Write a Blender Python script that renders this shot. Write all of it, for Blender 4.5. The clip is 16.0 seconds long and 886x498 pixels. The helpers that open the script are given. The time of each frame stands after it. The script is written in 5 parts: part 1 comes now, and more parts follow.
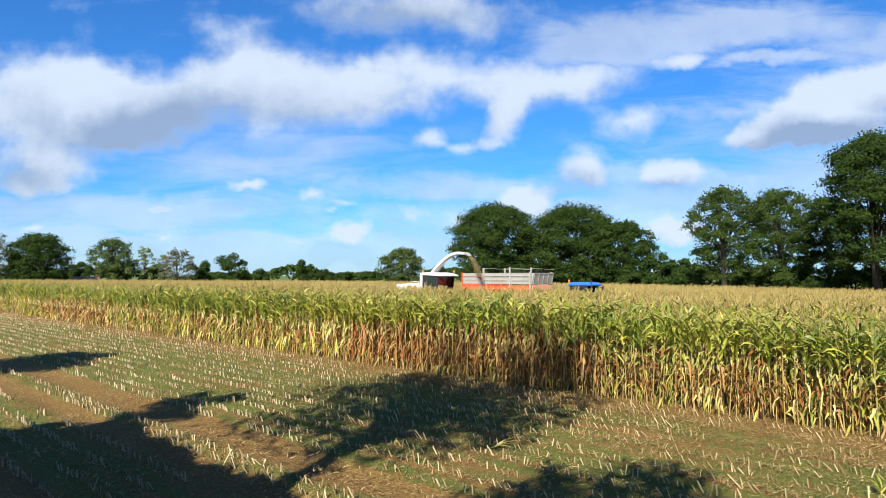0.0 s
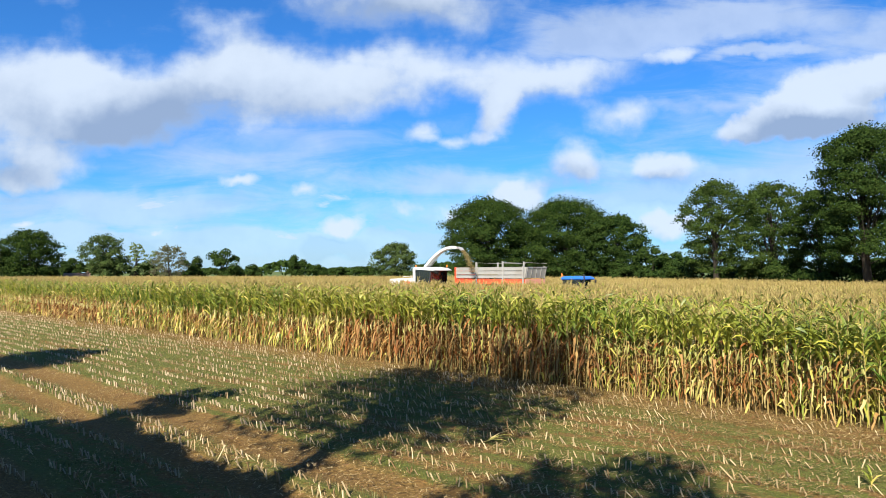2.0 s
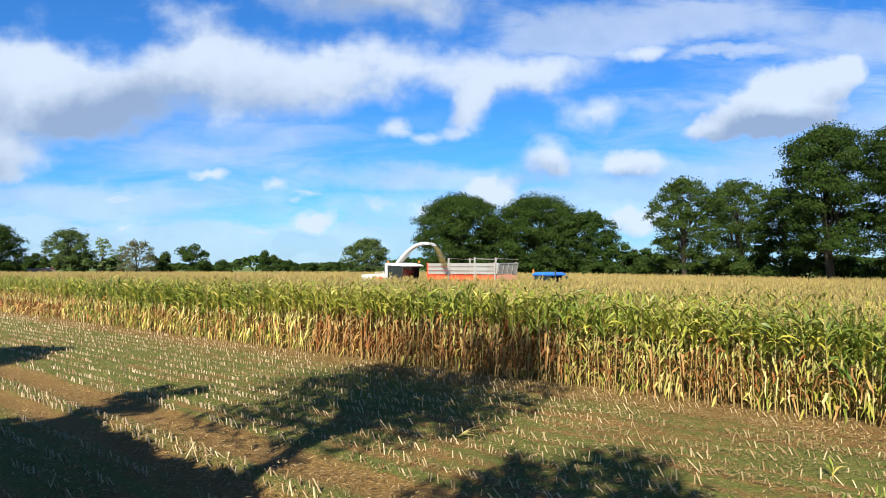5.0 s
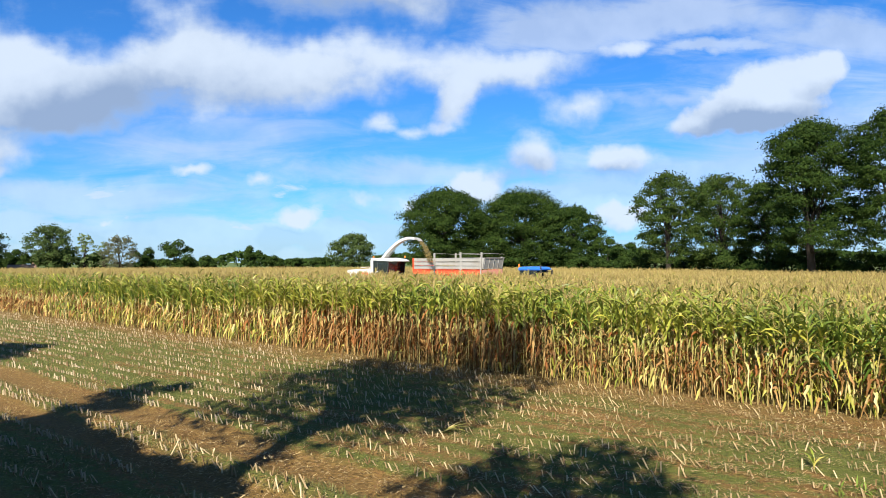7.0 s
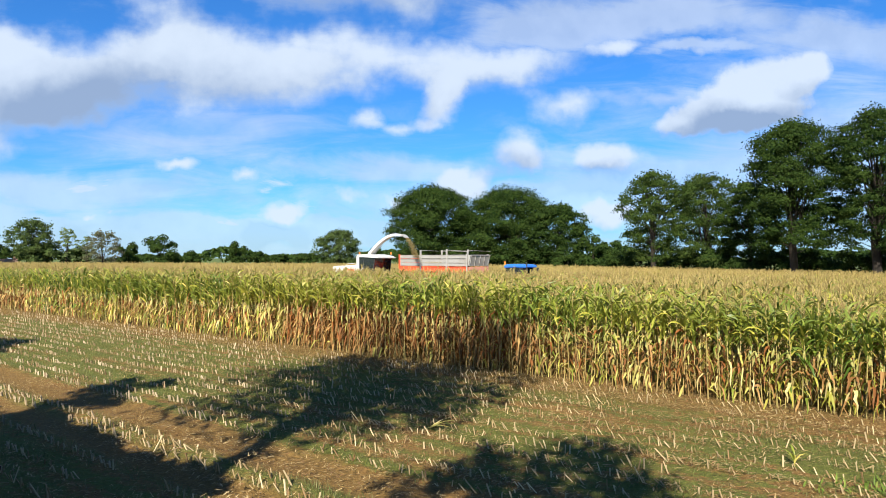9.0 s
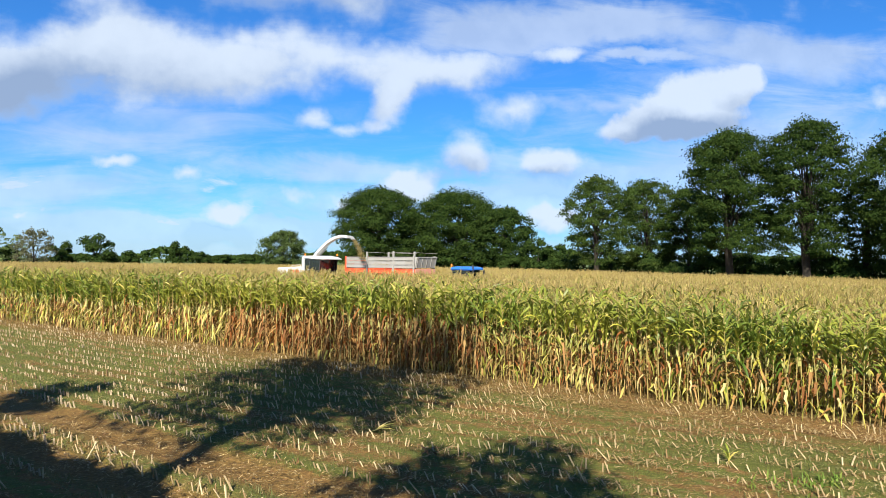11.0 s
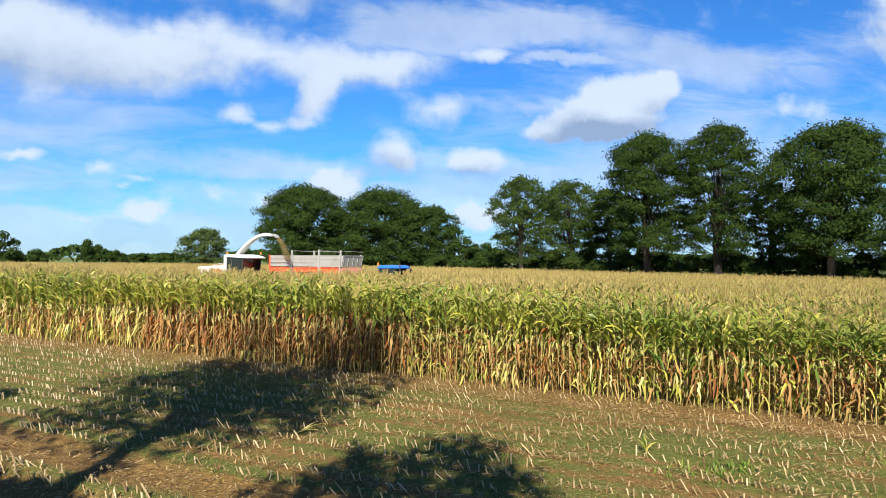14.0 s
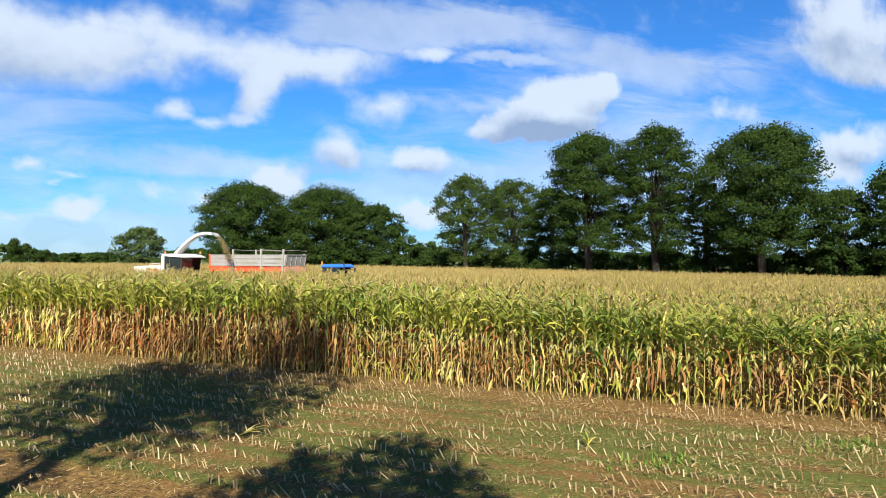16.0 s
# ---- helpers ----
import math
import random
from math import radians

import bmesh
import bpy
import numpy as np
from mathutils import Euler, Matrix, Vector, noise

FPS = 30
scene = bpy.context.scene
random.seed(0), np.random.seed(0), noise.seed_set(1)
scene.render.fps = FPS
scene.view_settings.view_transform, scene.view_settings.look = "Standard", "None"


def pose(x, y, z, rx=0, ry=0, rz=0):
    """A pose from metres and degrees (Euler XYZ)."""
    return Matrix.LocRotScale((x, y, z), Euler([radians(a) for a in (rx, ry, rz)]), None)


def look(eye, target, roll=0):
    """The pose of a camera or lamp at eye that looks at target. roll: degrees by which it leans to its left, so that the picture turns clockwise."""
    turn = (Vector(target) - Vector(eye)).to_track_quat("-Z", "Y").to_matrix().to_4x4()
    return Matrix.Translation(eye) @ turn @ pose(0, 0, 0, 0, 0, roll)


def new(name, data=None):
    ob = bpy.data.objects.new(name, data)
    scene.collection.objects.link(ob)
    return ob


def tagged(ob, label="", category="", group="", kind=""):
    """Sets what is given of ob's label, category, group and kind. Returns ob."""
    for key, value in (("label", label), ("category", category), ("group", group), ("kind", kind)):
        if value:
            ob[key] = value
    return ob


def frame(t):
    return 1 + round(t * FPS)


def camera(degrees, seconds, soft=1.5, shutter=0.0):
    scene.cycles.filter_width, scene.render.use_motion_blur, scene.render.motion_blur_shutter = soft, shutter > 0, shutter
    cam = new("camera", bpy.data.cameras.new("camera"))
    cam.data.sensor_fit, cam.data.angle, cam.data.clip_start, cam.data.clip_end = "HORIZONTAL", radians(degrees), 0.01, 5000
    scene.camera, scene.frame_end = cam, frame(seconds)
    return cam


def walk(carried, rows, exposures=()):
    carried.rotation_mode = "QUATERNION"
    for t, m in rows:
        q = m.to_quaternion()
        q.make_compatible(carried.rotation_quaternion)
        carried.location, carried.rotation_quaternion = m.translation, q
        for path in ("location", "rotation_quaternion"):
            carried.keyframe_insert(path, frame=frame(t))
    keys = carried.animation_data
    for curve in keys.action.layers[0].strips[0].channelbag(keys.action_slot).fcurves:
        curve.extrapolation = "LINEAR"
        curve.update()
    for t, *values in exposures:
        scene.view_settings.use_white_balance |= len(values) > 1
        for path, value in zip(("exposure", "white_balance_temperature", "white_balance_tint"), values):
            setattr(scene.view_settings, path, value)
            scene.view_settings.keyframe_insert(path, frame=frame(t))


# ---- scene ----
# ---- camera: it stands on a bank at the field's edge and pans to the right ----
cam = camera(65.0, 16.0, soft=0.5)
EYE = 3.25
TURNS = [
    (0.0, 92.19, 0.00, 0.00), (0.5, 91.92, 0.06, -0.39), (1.0, 91.50, 0.14, 0.00), (1.5, 91.28, 0.34, -0.58),
    (2.0, 91.74, 0.31, -0.58), (2.5, 91.80, -0.05, -0.77), (3.0, 91.89, -0.03, -1.25), (3.5, 91.68, 0.16, -1.07),
    (4.0, 91.59, 0.15, -1.56), (6.5, 91.03, 0.42, -3.98), (7.0, 90.96, 0.42, -4.04), (7.5, 90.83, 0.24, -4.00),
    (8.0, 90.83, 0.23, -4.19), (8.5, 90.70, 0.12, -4.82), (9.0, 90.70, 0.05, -5.18), (11.5, 90.84, -0.22, -10.65),
    (12.0, 90.44, -0.01, -11.57), (12.5, 90.97, -0.18, -12.81), (13.0, 90.82, -0.44, -13.54), (13.5, 90.82, -0.41, -14.24),
    (14.0, 90.81, -0.32, -15.59), (14.5, 90.41, -0.45, -17.12), (15.0, 90.34, -0.47, -17.71), (15.5, 90.16, -0.29, -18.04),
    (16.0, 90.72, -0.14, -20.14),
]
walk(cam, [(t, pose(0, 0, EYE, rx, ry, rz)) for t, rx, ry, rz in TURNS], exposures=[(0.0, 1.36), (16.0, 1.36)])

# ---- sky with clouds, and the sun ----
SUN_AHEAD, SUN_HEIGHT = 18.0, 36.0   # shadows fall this many degrees to the right of north; the sun's height
# clouds as heaps: east over north, height over north, half width, half height, tilt, density
HEAPS_WEST = [
    (-0.594, 0.269, 0.156, 0.071, 0, 1.00), (-0.479, 0.261, 0.131, 0.066, 0, 0.90), (-0.425, 0.225, 0.118, 0.054, 0, 1.20),
    (-0.575, 0.166, 0.106, 0.048, 0, 1.00), (-0.591, 0.125, 0.057, 0.026, 0, 0.60), (-0.299, 0.298, 0.094, 0.055, 0, 0.85),
    (-0.225, 0.258, 0.150, 0.085, 0, 0.85), (-0.118, 0.277, 0.133, 0.058, 0, 0.65), (0.013, 0.283, 0.141, 0.055, 0, 0.65),
    (-0.036, 0.390, 0.181, 0.052, 0, 0.90), (-0.300, 0.360, 0.091, 0.029, 0, 0.40), (-0.560, 0.225, 0.120, 0.040, 0, 0.60),
]
HEAPS_NORTH = [
    (0.136, 0.277, 0.108, 0.050, 0, 0.65), (0.251, 0.298, 0.125, 0.032, 12, 0.60), (0.358, 0.312, 0.058, 0.014, 0, 0.60),
    (0.083, 0.228, 0.028, 0.051, -25, 0.90), (-0.020, 0.199, 0.034, 0.023, 20, 0.80), (0.038, 0.188, 0.061, 0.012, 0, 0.60),
    (0.283, 0.226, 0.076, 0.034, 0, 0.75), (0.203, 0.150, 0.056, 0.042, 0, 1.00), (0.327, 0.147, 0.080, 0.028, 0, 1.10),
    (0.118, 0.106, 0.070, 0.030, 0, 1.30), (0.331, 0.072, 0.080, 0.030, 0, 1.20), (-0.128, 0.066, 0.052, 0.022, 0, 1.35),
    (0.029, 0.076, 0.037, 0.023, 0, 1.00), (-0.289, 0.133, 0.046, 0.012, 0, 0.80), (-0.183, 0.122, 0.036, 0.014, 0, 0.70),
]
HEAPS_EAST = [
    (0.598, 0.262, 0.100, 0.056, 35, 1.35), (0.504, 0.212, 0.115, 0.034, 10, 1.00), (-0.402, 0.068, 0.029, 0.012, 0, 0.70),
    (-0.048, 0.092, 0.057, 0.020, 0, 0.60), (1.208, 0.451, 0.172, 0.100, 0, 1.20), (1.253, 0.378, 0.210, 0.045, 0, 0.80),
    (1.222, 0.217, 0.173, 0.051, 15, 1.10), (1.192, 0.168, 0.107, 0.026, 0, 0.90), (0.917, 0.269, 0.092, 0.031, 0, 0.50),
    (-0.589, 0.068, 0.034, 0.013, 0, 0.90), (0.452, 0.200, 0.078, 0.028, 8, 0.95), (0.572, 0.222, 0.09, 0.034, 20, 1.0), (0.645, 0.290, 0.05, 0.035, 20, 1.0), (0.548, 0.258, 0.052, 0.042, 0, 0.9), (0.500, 0.236, 0.048, 0.030, 0, 0.8),
]
VEILS = [
    (0.800, 0.130, 0.550, 0.110, 0, 0.55), (0.700, 0.260, 0.500, 0.120, 0, 0.40), (0.350, 0.110, 0.300, 0.060, 0, 0.35),
    (-0.273, 0.162, 0.196, 0.030, 0, 0.50), (-0.216, 0.195, 0.180, 0.022, 0, 0.50), (-0.435, 0.100, 0.269, 0.023, 0, 0.60),
    (-0.150, 0.039, 0.293, 0.018, 0, 0.90), (-0.475, 0.047, 0.325, 0.018, 0, 0.80), (0.013, 0.125, 0.188, 0.020, 0, 0.60),
    (0.176, 0.084, 0.212, 0.023, 0, 0.80), (0.301, 0.352, 0.214, 0.046, 8, 1.00), (0.449, 0.360, 0.198, 0.035, 12, 0.90),
    (0.465, 0.312, 0.090, 0.010, 6, 0.90), (0.202, 0.352, 0.123, 0.050, 0, 0.50), (0.423, 0.236, 0.197, 0.012, 0, 0.40),
    (0.746, 0.339, 0.291, 0.041, 0, 0.80), (1.064, 0.392, 0.205, 0.053, 0, 0.50), (0.579, 0.146, 0.132, 0.037, 0, 0.40),
]


# thick parts of the clouds, grey because they shade themselves
GREYS = [
    (-0.405, 0.224, 0.130, 0.060, 0, 1.90), (-0.600, 0.145, 0.110, 0.026, 0, 0.60), (0.545, 0.205, 0.150, 0.036, 0, 1.70),
    (0.205, 0.136, 0.060, 0.036, 0, 0.70), (0.330, 0.130, 0.085, 0.018, 0, 0.80), (-0.060, 0.385, 0.190, 0.045, 0, 1.20),
    (-0.230, 0.225, 0.140, 0.030, 0, 0.30), (1.220, 0.400, 0.200, 0.045, 0, 0.80), (1.222, 0.190, 0.170, 0.030, 0, 0.80),
]


class Net:
    """Short ways to add nodes to a tree."""

    def __init__(self, tree):
        self.tree = tree

    def node(self, kind, **sets):
        n = self.tree.nodes.new(kind)
        for key, value in sets.items():
            setattr(n, key, value)
        return n

    def link(self, a, b):
        self.tree.links.new(a, b)

    def put(self, socket, value):
        if isinstance(value, bpy.types.NodeSocket):
            self.link(value, socket)
        else:
            socket.default_value = value

    def math(self, op, a, b=0.0, c=None, clamp=False):
        n = self.node("ShaderNodeMath", operation=op, use_clamp=clamp)
        self.put(n.inputs[0], a)
        self.put(n.inputs[1], b)
        if c is not None:
            self.put(n.inputs[2], c)
        return n.outputs[0]

    def vmath(self, op, a, b=(0, 0, 0)):
        n = self.node("ShaderNodeVectorMath", operation=op)
        self.put(n.inputs[0], a)
        self.put(n.inputs[1], b)
        return n.outputs[0]

    def mix(self, f, a, b, blend="MIX"):
        n = self.node("ShaderNodeMix", data_type="RGBA", blend_type=blend)
        self.put(n.inputs[0], f)
        self.put(n.inputs[6], a)
        self.put(n.inputs[7], b)
        return n.outputs[2]

    def noise(self, vector, scale, detail=4.0, rough=0.55, distort=0.0):
        n = self.node("ShaderNodeTexNoise")
        if vector is not None:
            self.link(vector, n.inputs["Vector"])
        n.inputs["Scale"].default_value, n.inputs["Detail"].default_value = scale, detail
        n.inputs["Roughness"].default_value, n.inputs["Distortion"].default_value = rough, distort
        return n

    def ramp(self, f, low, high, smooth=True):
        n = self.node("ShaderNodeMapRange", interpolation_type="SMOOTHSTEP" if smooth else "LINEAR", clamp=True)
        self.put(n.inputs[0], f)
        self.put(n.inputs[1], low)
        self.put(n.inputs[2], high)
        return n.outputs[0]


def heap_group(name, lists):
    """A node group that sums the density of cloud heaps at a place of the sky."""
    tree = bpy.data.node_groups.new(name, "ShaderNodeTree")
    tree.interface.new_socket("Vector", in_out="INPUT", socket_type="NodeSocketVector")
    tree.interface.new_socket("Value", in_out="OUTPUT", socket_type="NodeSocketFloat")
    net = Net(tree)
    gin, gout = net.node("NodeGroupInput"), net.node("NodeGroupOutput")
    total = 0.0
    for x, y, rx, ry, tilt, dense in lists:
        m = net.node("ShaderNodeMapping", vector_type="TEXTURE")
        net.link(gin.outputs[0], m.inputs[0])
        m.inputs["Location"].default_value = (x, y, 0)
        m.inputs["Rotation"].default_value = (0, 0, radians(tilt))
        m.inputs["Scale"].default_value = (rx * 1.15, ry * 1.15, 1)
        g = net.node("ShaderNodeTexGradient", gradient_type="SPHERICAL")
        net.link(m.outputs[0], g.inputs[0])
        total = net.math("MULTIPLY_ADD", g.outputs[1], dense, total)
    net.link(total, gout.inputs[0])
    return tree


def make_world():
    world = bpy.data.worlds.new("sky")
    scene.world = world
    world.use_nodes = True
    world.node_tree.nodes.clear()
    net = Net(world.node_tree)
    sky = net.node("ShaderNodeTexSky", sky_type="NISHITA", sun_disc=False)
    sky.sun_elevation, sky.sun_rotation = radians(SUN_HEIGHT), radians(180 + SUN_AHEAD)
    sky.air_density, sky.dust_density, sky.ozone_density = 1.0, 0.3, 2.2
    way = net.node("ShaderNodeTexCoord").outputs["Generated"]
    split = net.node("ShaderNodeSeparateXYZ")
    net.link(way, split.inputs[0])
    north = net.math("MAXIMUM", split.outputs[1], 0.02)
    flat = net.node("ShaderNodeCombineXYZ")
    net.link(net.math("DIVIDE", split.outputs[0], north), flat.inputs[0])
    net.link(net.math("DIVIDE", split.outputs[2], north), flat.inputs[1])
    place = flat.outputs[0]
    # ragged edges: the place is pushed about by two noises
    coarse = net.noise(place, 7.0, 4.0).outputs["Color"]
    fine = net.noise(place, 26.0, 5.0).outputs["Color"]
    push = net.vmath("MULTIPLY", net.vmath("SUBTRACT", coarse, (0.5, 0.5, 0.5)), (0.10, 0.06, 0))
    push2 = net.vmath("MULTIPLY", net.vmath("SUBTRACT", fine, (0.5, 0.5, 0.5)), (0.034, 0.024, 0))
    warped = net.vmath("ADD", net.vmath("ADD", place, push), push2)
    heaps = heap_group("cloud_heaps", HEAPS_WEST + HEAPS_NORTH + HEAPS_EAST)
    veils = heap_group("cloud_veils", VEILS)

    def field(group, vector):
        n = net.node("ShaderNodeGroup", node_tree=group)
        net.link(vector, n.inputs[0])
        return n.outputs[0]

    here = field(heaps, warped)
    above = field(heaps, net.vmath("ADD", warped, (0.012, 0.030, 0)))
    billow = net.noise(place, 16.0, 7.0, 0.54).outputs["Fac"]
    body = net.math("ADD", here, net.math("MULTIPLY", net.math("SUBTRACT", billow, 0.5), 0.95))
    streak = net.vmath("MULTIPLY", place, (5.0, 22.0, 1.0))
    wisp = net.noise(streak, 1.0, 6.0, 0.62, 0.6).outputs["Fac"]
    body = net.math("ADD", body, net.math("MULTIPLY", net.math("SUBTRACT", wisp, 0.5), 0.45))
    heap = net.math("MULTIPLY", net.ramp(body, 0.02, 0.80), 0.93)
    thin = net.math("ADD", field(veils, warped), net.math("MULTIPLY", net.math("SUBTRACT", wisp, 0.5), 1.35))
    low = net.math("MULTIPLY_ADD", net.ramp(split.outputs[2], 0.15, 0.0), 0.45, net.math("MULTIPLY", net.ramp(split.outputs[2], 0.34, 0.06), 0.25))
    veil = net.math("MULTIPLY", net.ramp(net.math("ADD", thin, low), 0.05, 0.85), 0.60)
    # the rest of the sky, behind and above, carries loose cloud of the same kind
    loose = net.math("MULTIPLY", net.ramp(net.noise(way, 3.2, 6.0, 0.6).outputs["Fac"], 0.52, 0.68), 0.8)
    behind = net.math("MAXIMUM", net.ramp(split.outputs[1], 0.35, 0.05), net.ramp(split.outputs[2], 0.5, 0.62))
    # small flat clouds in a band over the horizon
    flecks = net.noise(net.vmath("MULTIPLY", place, (11.0, 34.0, 1.0)), 1.0, 5.0, 0.55, 0.3).outputs["Fac"]
    band = net.math("MULTIPLY", net.ramp(split.outputs[2], 0.0, 0.05), net.ramp(split.outputs[2], 0.17, 0.08))
    puffs = net.math("MULTIPLY", net.ramp(flecks, 0.54, 0.70), net.math("MULTIPLY", band, 0.8))
    veil = net.math("MAXIMUM", veil, puffs)
    cover = net.math("MAXIMUM", net.math("MAXIMUM", heap, veil), net.math("MULTIPLY", loose, behind), clamp=True)
    lit = net.math("MULTIPLY_ADD", net.math("SUBTRACT", here, above), 0.62, 0.60)
    lit = net.math("ADD", lit, net.math("MULTIPLY", net.math("SUBTRACT", net.noise(place, 4.5, 3.0).outputs["Fac"], 0.5), 0.9))
    lit = net.math("ADD", lit, net.math("MULTIPLY", net.math("SUBTRACT", billow, 0.5), 1.0))
    grey = field(heap_group("cloud_greys", GREYS), warped)
    lit = net.ramp(net.math("SUBTRACT", lit, net.math("MULTIPLY", grey, 0.72)), -0.45, 1.0)
    lit = net.math("MAXIMUM", lit, net.math("MULTIPLY", net.math("SUBTRACT", 1.0, heap), 0.68))
    cloud = net.mix(lit, (3.4, 4.6, 6.8, 1), (8.2, 9.4, 11.0, 1))
    blue = net.mix(1.0, sky.outputs[0], (0.34, 0.97, 1.74, 1), "MULTIPLY")
    colour = net.mix(cover, blue, cloud)
    back = net.node("ShaderNodeBackground")
    net.link(colour, back.inputs[0])
    back.inputs[1].default_value = 0.0362
    net.link(back.outputs[0], net.node("ShaderNodeOutputWorld").inputs[0])


make_world()
sun = new("sun", bpy.data.lights.new("sun", "SUN"))
sun.data.energy, sun.data.angle, sun.data.color = 5.0, radians(0.55), (1.0, 0.94, 0.84)
ahead, high = radians(SUN_AHEAD), radians(SUN_HEIGHT)
SUNWARD = Vector((-math.sin(ahead) * math.cos(high), -math.cos(ahead) * math.cos(high), math.sin(high)))
sun.matrix_world = look(SUNWARD * 60, (0, 0, 0))


# ---- materials ----
EDGE = 16.25         # where the standing maize begins, across the rows
def material(name, rough=0.8, metal=0.0, spec=0.3):
    m = bpy.data.materials.new(name)
    m.use_nodes = True
    m.node_tree.nodes.clear()
    net = Net(m.node_tree)
    bsdf, out = net.node("ShaderNodeBsdfPrincipled"), net.node("ShaderNodeOutputMaterial")
    bsdf.inputs["Roughness"].default_value, bsdf.inputs["Metallic"].default_value = rough, metal
    bsdf.inputs["Specular IOR Level"].default_value = spec
    net.link(bsdf.outputs[0], out.inputs[0])
    return m, net, bsdf, out


def bump(net, bsdf, height, strength, distance):
    b = net.node("ShaderNodeBump")
    b.inputs["Strength"].default_value, b.inputs["Distance"].default_value = strength, distance
    net.link(height, b.inputs["Height"])
    net.link(b.outputs[0], bsdf.inputs["Normal"])


def place_of(net):
    return net.node("ShaderNodeNewGeometry").outputs["Position"]


def leafy(name, dark, pale, other, rough=0.55, through_light=0.35, patch=0.25, odd=0.72, sheen=0.3):
    """Leaf: each blade has its own tone between dark and pale, some of the other colour; light shines through it."""
    m, net, bsdf, out = material(name, rough, 0.0, sheen)
    geo = net.node("ShaderNodeNewGeometry")
    lone = geo.outputs["Random Per Island"]
    tone = net.mix(lone, (*dark, 1), (*pale, 1))
    wide = net.noise(geo.outputs["Position"], patch, 3.0).outputs["Fac"]
    tone = net.mix(net.math("MULTIPLY", net.ramp(wide, 0.35, 0.7), 0.5), tone, (*other, 1))
    shift = net.math("FRACT", net.math("MULTIPLY", lone, 7.31))
    tone = net.mix(net.ramp(shift, odd, odd + 0.12), tone, (*other, 1))
    grain = net.noise(geo.outputs["Position"], 22.0, 3.0).outputs["Fac"]
    tone = net.mix(net.math("MULTIPLY", grain, 0.5), tone, net.mix(1.0, tone, (0.55, 0.55, 0.5, 1), "MULTIPLY"))
    net.link(tone, bsdf.inputs["Base Color"])
    glow = net.node("ShaderNodeBsdfTranslucent")
    net.link(tone, glow.inputs[0])
    both = net.node("ShaderNodeMixShader")
    both.inputs[0].default_value = through_light
    net.link(bsdf.outputs[0], both.inputs[1])
    net.link(glow.outputs[0], both.inputs[2])
    net.link(both.outputs[0], out.inputs[0])
    return m


def worn(name, colour, dirt, rough=0.45, metal=0.0, scale=1.5, amount=0.4, relief=0.0):
    """Painted or bare surface with blotches, streaks and fine grain."""
    m, net, bsdf, _ = material(name, rough, metal, 0.4)
    where = net.node("ShaderNodeTexCoord").outputs["Object"]
    blotch = net.noise(where, scale, 5.0, 0.6).outputs["Fac"]
    fine = net.noise(where, scale * 14, 4.0).outputs["Fac"]
    f = net.math("MULTIPLY", net.ramp(net.math("MULTIPLY_ADD", fine, 0.4, net.math("MULTIPLY", blotch, 0.8)), 0.45, 0.85), amount)
    net.link(net.mix(f, (*colour, 1), (*dirt, 1)), bsdf.inputs["Base Color"])
    net.link(net.math("MULTIPLY_ADD", f, 0.4, rough), bsdf.inputs["Roughness"])
    if relief:
        bump(net, bsdf, fine, relief, 0.01)
    return m


